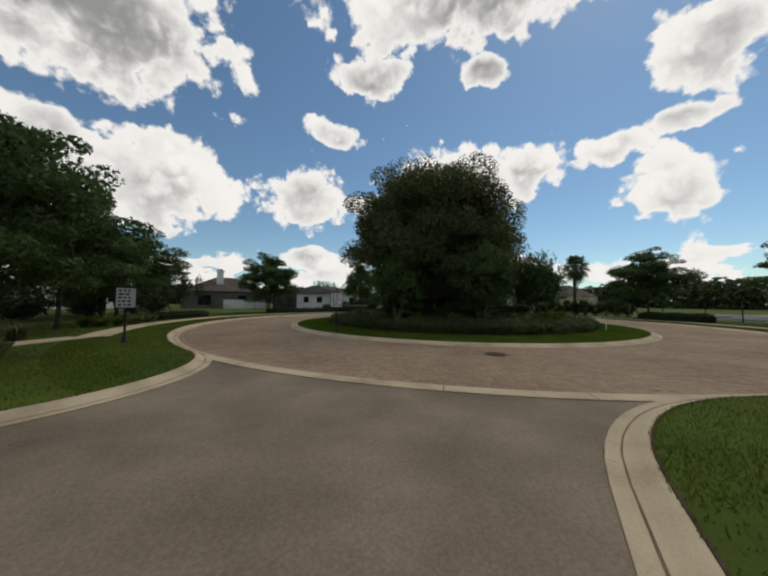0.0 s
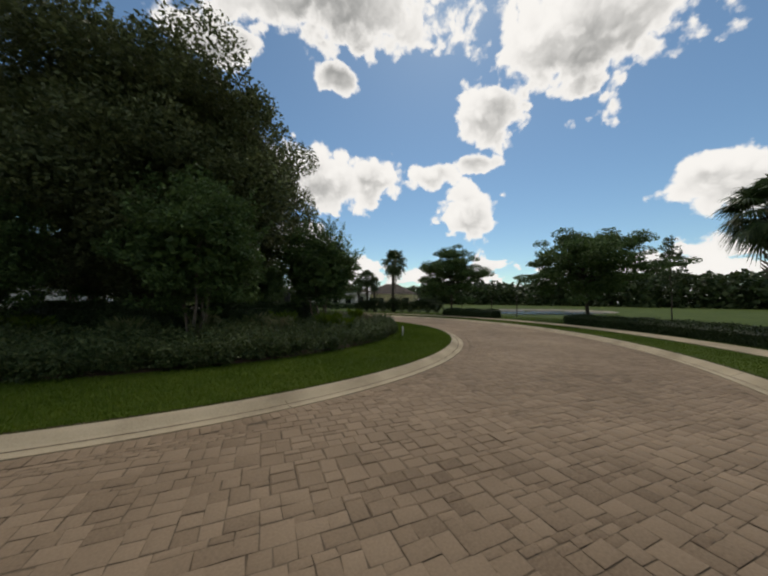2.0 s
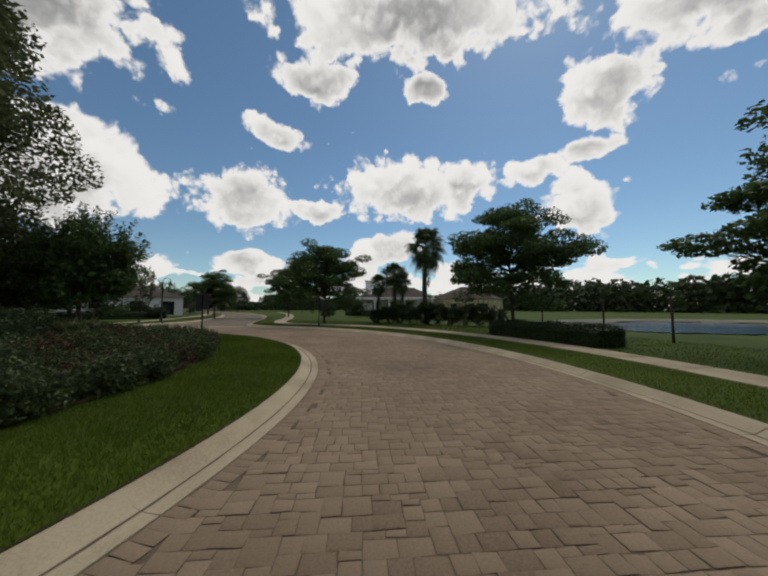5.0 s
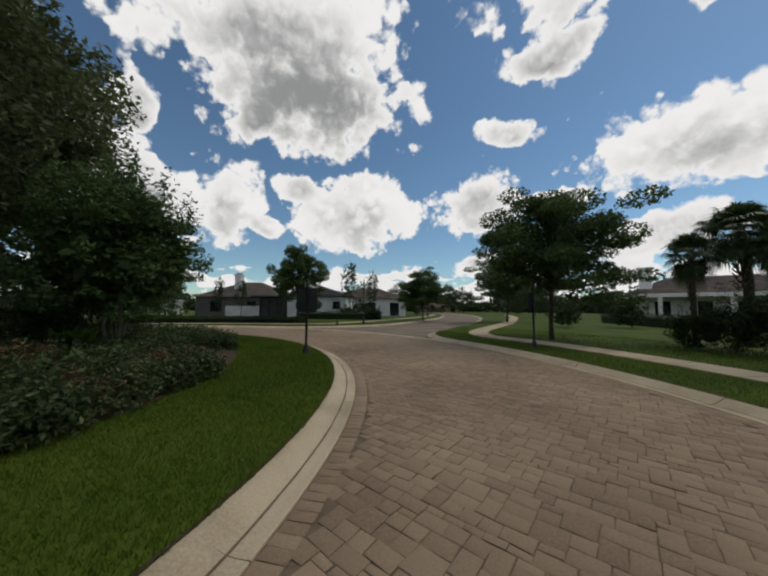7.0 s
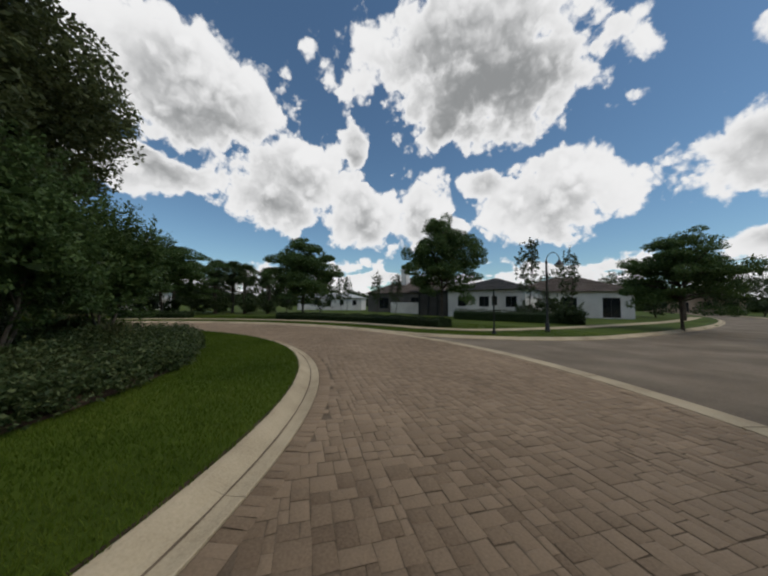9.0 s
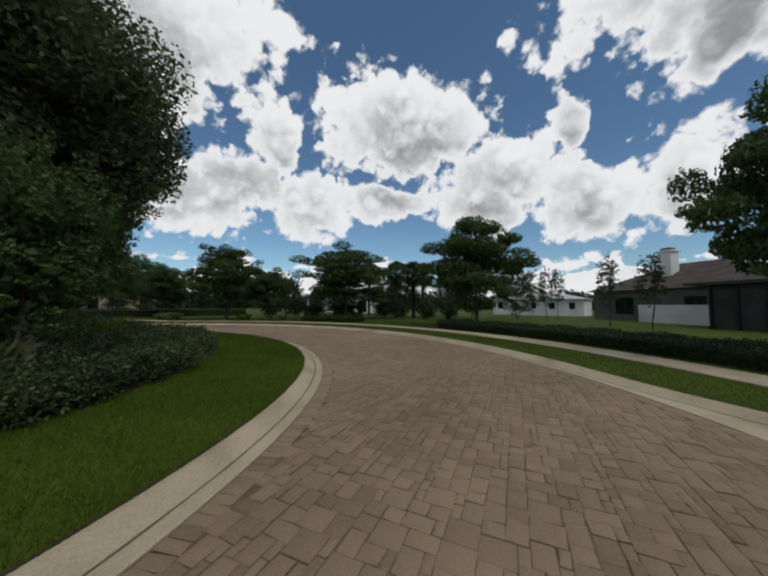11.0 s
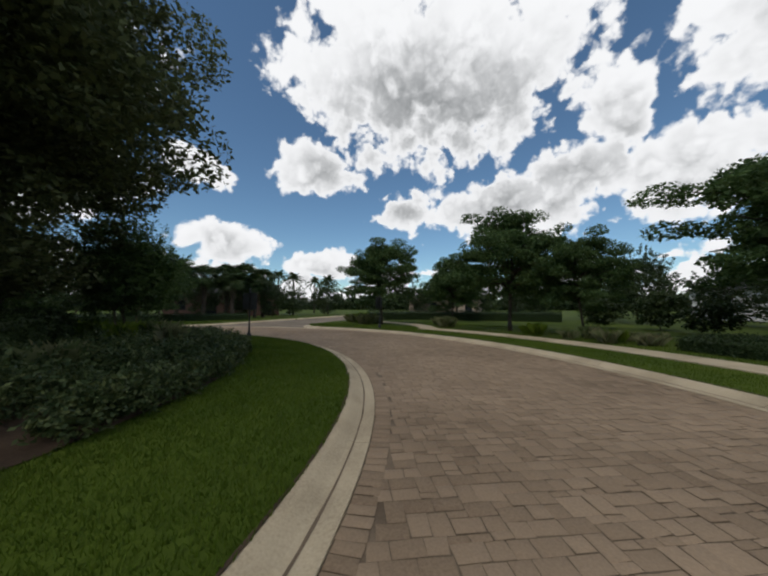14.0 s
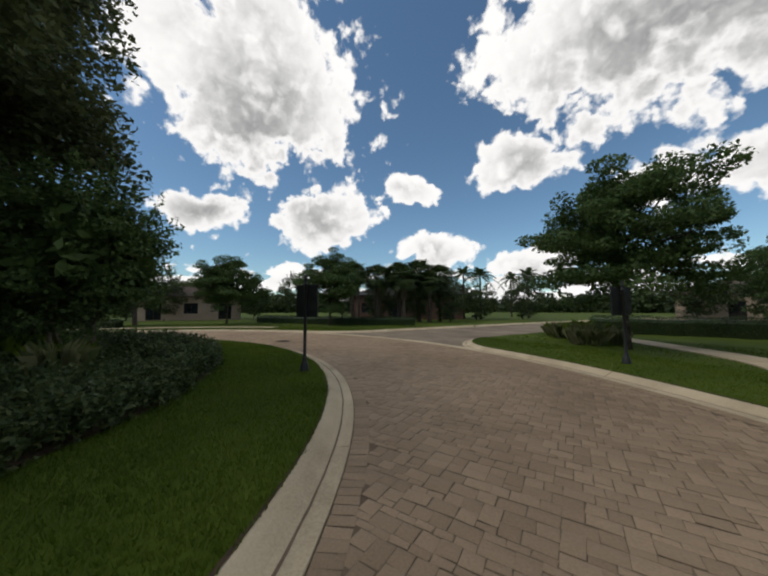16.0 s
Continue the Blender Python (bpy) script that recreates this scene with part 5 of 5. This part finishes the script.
def hip_roof(root, x0, y0, x1, y1, eave, ridge, mat, over=0.5):
    """A hipped roof with overhang, fascia and courses of tiles as low steps."""
    bm = bmesh.new()
    x0, y0, x1, y1 = x0 - over, y0 - over, x1 + over, y1 + over
    run = min(x1 - x0, y1 - y0) / 2
    n = 14
    prev = None
    for i in range(n + 1):
        f = i / n * 0.985
        z = eave + (ridge - eave) * f
        d = run * f
        ring = [bm.verts.new(p) for p in ((x0 + d, y0 + d, z), (x1 - d, y0 + d, z), (x1 - d, y1 - d, z), (x0 + d, y1 - d, z))]
        if prev:
            up = [bm.verts.new((*v.co.xy, v.co.z + 0.05)) for v in prev]
            for k in range(4):
                bm.faces.new((prev[k], prev[(k + 1) % 4], up[(k + 1) % 4], up[k]))
                bm.faces.new((up[k], up[(k + 1) % 4], ring[(k + 1) % 4], ring[k]))
        else:
            bm.faces.new(ring[::-1])
        prev = ring
    bm.faces.new(prev)
    part("roof", bm, mat, root)


def block(root, x0, y0, x1, y1, h, mat, front=(), back=(), left=(), right=()):
    """Four walls of a house with openings; front is the y1 side."""
    t = 0.11
    wall(root, "wall", x0, y1 - t, x1, y1 - t, -0.2, h, mat, front)
    wall(root, "wall", x0, y0 + t, x1, y0 + t, -0.2, h, mat, back)
    wall(root, "wall", x0 + t, y0 + 0.225, x0 + t, y1 - 0.225, -0.2, h, mat, left)
    wall(root, "wall", x1 - t, y0 + 0.225, x1 - t, y1 - 0.225, -0.2, h, mat, right)


def column(root, x, y, h, w, mat):
    bm = bmesh.new()
    box(bm, x - w / 2, y - w / 2, -0.1, x + w / 2, y + w / 2, h, 0.01)
    box(bm, x - w * 0.65, y - w * 0.65, h - 0.14, x + w * 0.65, y + w * 0.65, h - 0.004, 0.01)
    box(bm, x - w * 0.65, y - w * 0.65, -0.1, x + w * 0.65, y + w * 0.65, 0.2, 0.01)
    part("column", bm, mat, root)


def white_house():
    """The unfinished white house to the north-west, with its screened porch and garden wall; x runs along the front."""
    root = thing("white_house", "white stucco house with dark screened porch and brown hip roof", "house", -19.28, 32.24, lawn_z(-19.3, 32.2), 203.96)
    block(root, -9.6, -9.0, -1.2, 0.0, 3.0, M["stucco"], front=((0.8, 1.9, 1.2, 2.3), (3.6, 4.7, 1.2, 2.3), (6.2, 7.2, 1.2, 2.3)), left=((2.0, 3.2, 1.0, 2.3),))
    hip_roof(root, -9.6, -9.0, -1.2, 0.0, 3.0, 4.6, M["roof_dark"])
    # screened porch
    for x in (-1.0, 0.3, 1.6, 2.9):
        column(root, x, -0.2, 2.9, 0.16, M["black_metal"])
    wall(root, "screen", -1.0, -0.25, 2.9, -0.25, 0.0, 2.8, M["screen"], thick=0.03, label="dark insect screen")
    bm = bmesh.new()
    box(bm, -1.15, -6.0, 2.9, 4.2, 0.1, 3.1)
    part("porch_roof", bm, M["roof_dark"], root)
    # garden wall
    wall(root, "garden_wall", 3.6, -3.6, 10.6, -4.4, -0.2, 1.6, M["stucco"], label="low white garden wall")
    # main body behind
    block(root, 3.0, -17.0, 17.0, -6.2, 3.1, M["screen_wall"], front=((1.0, 2.6, 0.3, 2.4), (3.6, 5.2, 0.3, 2.4), (9.5, 11.5, 0.6, 2.4)), right=((3, 5, 0.8, 2.3),))
    hip_roof(root, 3.0, -17.0, 17.0, -6.2, 3.1, 6.0, M["roof"])
    bm = bmesh.new()
    box(bm, 10.6, -9.6, 3.6, 11.7, -8.5, 6.9, 0.02)
    box(bm, 10.45, -9.75, 6.9, 11.85, -8.35, 7.1, 0.02)
    chimney = part("chimney", bm, M["stucco"], root, "white stucco chimney")
    bm = bmesh.new()
    box(bm, 10.75, -9.45, 7.1, 11.55, -8.65, 7.35)
    part("chimney_cap", bm, M["roof"], chimney)
    return root


white_house()


def low_white_house(x, y, rz, length, depth):
    root = thing("low_white_house", "low pale house with a light metal roof", "house", x, y, lawn_z(x, y), rz)
    n = int(length / 2.6)
    block(root, -length / 2, -depth, length / 2, 0, 2.5, M["stucco"], front=[(1.0 + 2.6 * k, 1.8 + 2.6 * k, 1.0, 2.0) for k in range(n)])
    hip_roof(root, -length / 2, -depth, length / 2, 0, 2.5, 3.6, M["white_paint"], 0.4)


low_white_house(-48.6, 27.5, 240, 13, 8)


def porch_house():
    """White house with a colonnade and a small tower to the north-east."""
    root = thing("porch_house", "white house with a columned porch and brown tiled roof", "house", 31.5, 51.0, lawn_z(31, 51), 159.5)
    block(root, -8.5, -11, 8.0, -2.6, 3.2, M["stucco"], front=((1.2, 2.8, 0.2, 2.5), (4.4, 6.0, 0.2, 2.5), (8.0, 9.6, 0.2, 2.5), (11.8, 13.4, 0.2, 2.5)))
    for x in (-8.3, -5.2, -2.1, 1.0, 4.1, 7.4):
        column(root, x, -0.2, 3.0, 0.42, M["stucco"])
    bm = bmesh.new()
    box(bm, -8.8, -2.55, 3.004, 8.2, 0.1, 3.5, 0.02)
    part("porch_beam", bm, M["stucco"], root)
    hip_roof(root, -8.5, -11, 8.0, -2.6, 3.5, 6.0, M["roof"])
    bm = bmesh.new()
    box(bm, 5.2, -5.0, 3.6, 6.6, -3.6, 7.2, 0.02)
    box(bm, 5.0, -5.2, 7.2, 6.8, -3.4, 7.45, 0.02)
    part("chimney", bm, M["stucco"], root, "white stucco chimney tower")


porch_house()


def hip_house(name, label, x, y, rz, length, depth, eave, ridge, wall_mat, roof_mat):
    root = thing(name, label, "house", x, y, lawn_z(x, y), rz)
    n = max(2, int(length / 3.4))
    gap = length / n
    block(root, -length / 2, -depth, length / 2, 0, eave, wall_mat, front=[(gap * (k + 0.3), gap * (k + 0.7), 0.9 if k % 2 else 0.1, 2.3) for k in range(n)],
          left=[(1.5, 2.9, 0.9, 2.2)], right=[(1.5, 2.9, 0.9, 2.2)])
    hip_roof(root, -length / 2, -depth, length / 2, 0, eave, ridge, roof_mat)


hip_house("yellow_house", "pale yellow house with brown hip roof", 50, 55, 132, 15, 12, 3.4, 6.8, M["stucco_yellow"], M["roof"])
hip_house("red_house", "dark red-brown house behind a row of palms", -1.5, -40.5, 12, 15, 9, 3.4, 5.6, M["stucco_red"], M["roof_dark"])
hip_house("tan_house", "tan house with dark doors behind trees", 25.0, -29.0, 48, 12, 9, 3.2, 5.4, M["stucco_tan"], M["roof"])
hip_house("tan_house", "tan house with brown roof behind the long hedge", -40, -46, -40, 14, 10, 3.2, 5.6, M["stucco_tan"], M["roof"])
hip_house("tan_house", "distant tan house at the end of the road", -17, 100, 195, 14, 10, 3.2, 6.0, M["stucco_tan"], M["roof"])
hip_house("white_villa", "distant pale house beyond the lawn", -11.5, 45.0, 215, 12, 9, 3.0, 5.0, M["stucco"], M["roof"])
hip_house("pale_house", "pale house half hidden by woods", -52, -6, 275, 13, 9, 3.0, 4.8, M["stucco"], M["roof_dark"])


# ---- paving stones of the ring, of mixed sizes laid at an angle, with a border course along each kerb ----
def paving():
    rng = np.random.default_rng(201)
    root = thing("paving", "worn tan and grey tumbled concrete paving stones of the ring road", "paving", kind="structure")
    # stones of mixed sizes fitted together on one straight grid that lies askew under the whole ring
    step, slant = 0.0765, radians(-12)
    cs, sn = math.cos(slant), math.sin(slant)
    na = nb = int(2 * R_OUT / step) + 8
    ga, gb = np.meshgrid((np.arange(na) - na / 2 + 0.5) * step, (np.arange(nb) - nb / 2 + 0.5) * step, indexing="ij")
    reach = np.hypot(ga, gb)
    free = (reach > R_IN + 0.12) & (reach < R_OUT - 0.11)
    sizes = [(3, 2), (2, 2), (2, 3), (3, 2), (3, 3), (2, 2), (2, 1), (1, 2)]
    draw = rng.permuted(np.tile(np.arange(6), (4096, 1)), axis=1)
    stones, count = [], 0
    for i, j in zip(*np.nonzero(free)):
        if not free[i, j]:
            continue
        count += 1
        for k in (*draw[count % 4096], 6, 7):
            w, h = sizes[k]
            if i + w <= na and j + h <= nb and free[i:i + w, j:j + h].all():
                break
        else:
            w = h = 1
        free[i:i + w, j:j + h] = False
        stones.append(((i - na / 2 + w / 2) * step, (j - nb / 2 + h / 2) * step, w * step, h * step))
    s = np.array(stones)
    x, y = s[:, 0] * cs - s[:, 1] * sn, s[:, 0] * sn + s[:, 1] * cs
    r = np.hypot(x, y)
    half = 0.42 * np.maximum(s[:, 2], s[:, 3])
    keep = (r > R_IN + 0.17 + half * 0.5) & (r < R_OUT - 0.16 - half * 0.5) & (np.hypot(x + 3.05, y + 13.42) > 0.42)
    x, y, ln, wd, ang = x[keep], y[keep], s[keep, 2], s[keep, 3], np.full(keep.sum(), slant)
    ang = ang + rng.normal(size=len(x)) * 0.022
    lift = rng.normal(size=len(x)) * 0.0022 + 0.002
    # border courses
    for rb in (R_IN + 0.115, R_OUT - 0.115):
        n = int(2 * math.pi * rb / 0.118)
        a = np.arange(n) * 2 * math.pi / n
        x, y = np.concatenate([x, rb * np.cos(a)]), np.concatenate([y, rb * np.sin(a)])
        ln, wd = np.concatenate([ln, np.full(n, 0.215)]), np.concatenate([wd, np.full(n, 2 * math.pi * rb / n)])
        ang = np.concatenate([ang, a + rng.normal(size=n) * 0.01])
        lift = np.concatenate([lift, rng.normal(size=n) * 0.0012 + 0.007])
    # the stretch that the path passes nearest is laid stone by stone
    d = np.hypot(x - 1.6, y + 13.4)
    own = np.zeros(len(x), bool)
    own[np.argsort(d)[:300]] = True
    gap, edge = 0.005, 0.012

    def corners(ln, wd, inset, z):
        a, b = ln / 2 - inset, wd / 2 - inset
        return np.stack([np.stack([-a, -b, z], -1), np.stack([a, -b, z], -1), np.stack([a, b, z], -1), np.stack([-a, b, z], -1)], 1)

    n = (~own).sum()
    L, W = ln[~own], wd[~own]
    tilt = rng.normal(size=(n, 4)) * 0.0009
    foot = corners(L, W, gap / 2, np.full(n, -0.02))
    shoulder = corners(L, W, gap / 2 + 0.001, np.full(n, -0.006))
    top = corners(L, W, gap / 2 + edge, np.zeros(n))
    top[:, :, 2] += tilt
    local = np.concatenate([shoulder, top], 1)
    wob = rng.normal(size=(n, 4, 2)) * 0.0038
    local[:, :, :2] += np.concatenate([wob, wob], 1) + rng.normal(size=(n, 8, 2)) * 0.0012
    c, q = np.cos(ang[~own])[:, None], np.sin(ang[~own])[:, None]
    px = local[:, :, 0] * c - local[:, :, 1] * q + x[~own][:, None]
    py = local[:, :, 0] * q + local[:, :, 1] * c + y[~own][:, None]
    verts = np.stack([px, py, local[:, :, 2] + lift[~own][:, None]], -1).reshape(-1, 3)
    face = np.array([(4, 5, 6, 7), (0, 1, 5, 4), (1, 2, 6, 5), (2, 3, 7, 6), (3, 0, 4, 7)])
    idx = (np.arange(n)[:, None, None] * 8 + face[None]).reshape(-1, 4)
    me = bpy.data.meshes.new("paver_field")
    me.vertices.add(len(verts))
    me.vertices.foreach_set("co", verts.astype(np.float32).ravel())
    me.loops.add(idx.size)
    me.loops.foreach_set("vertex_index", idx.ravel().astype(np.int32))
    me.polygons.add(len(idx))
    me.polygons.foreach_set("loop_start", np.arange(0, idx.size, 4, dtype=np.int32))
    me.update(calc_edges=True)
    me.materials.append(M["paver"])
    field = part("paver_field", me, None, root)
    tagged(field, kind="stuff")
    shared = {}
    for k in np.where(own)[0]:
        key = (round(float(ln[k]) * 50) / 50, round(float(wd[k]) * 100) / 100)
        if key not in shared:
            bm = bmesh.new()
            lo = [bm.verts.new((sx * (key[0] / 2 - gap / 2), sy * (key[1] / 2 - gap / 2), -0.02)) for sx, sy in ((-1, -1), (1, -1), (1, 1), (-1, 1))]
            sh = [bm.verts.new((v.co.x, v.co.y, -0.006)) for v in lo]
            hi = [bm.verts.new((sx * (key[0] / 2 - gap / 2 - edge), sy * (key[1] / 2 - gap / 2 - edge), 0)) for sx, sy in ((-1, -1), (1, -1), (1, 1), (-1, 1))]
            bm.faces.new(hi)
            for a in range(4):
                b = (a + 1) % 4
                bm.faces.new((sh[a], sh[b], hi[b], hi[a]))
                bm.faces.new((lo[a], lo[b], sh[b], sh[a]))
            shared[key] = mesh_from("paver", bm, M["paver_own"])
        ob = part("paver", shared[key], None, root)
        ob.matrix_basis = pose(x[k], y[k], lift[k], rng.normal() * 0.35, rng.normal() * 0.35, math.degrees(ang[k]))


paving()
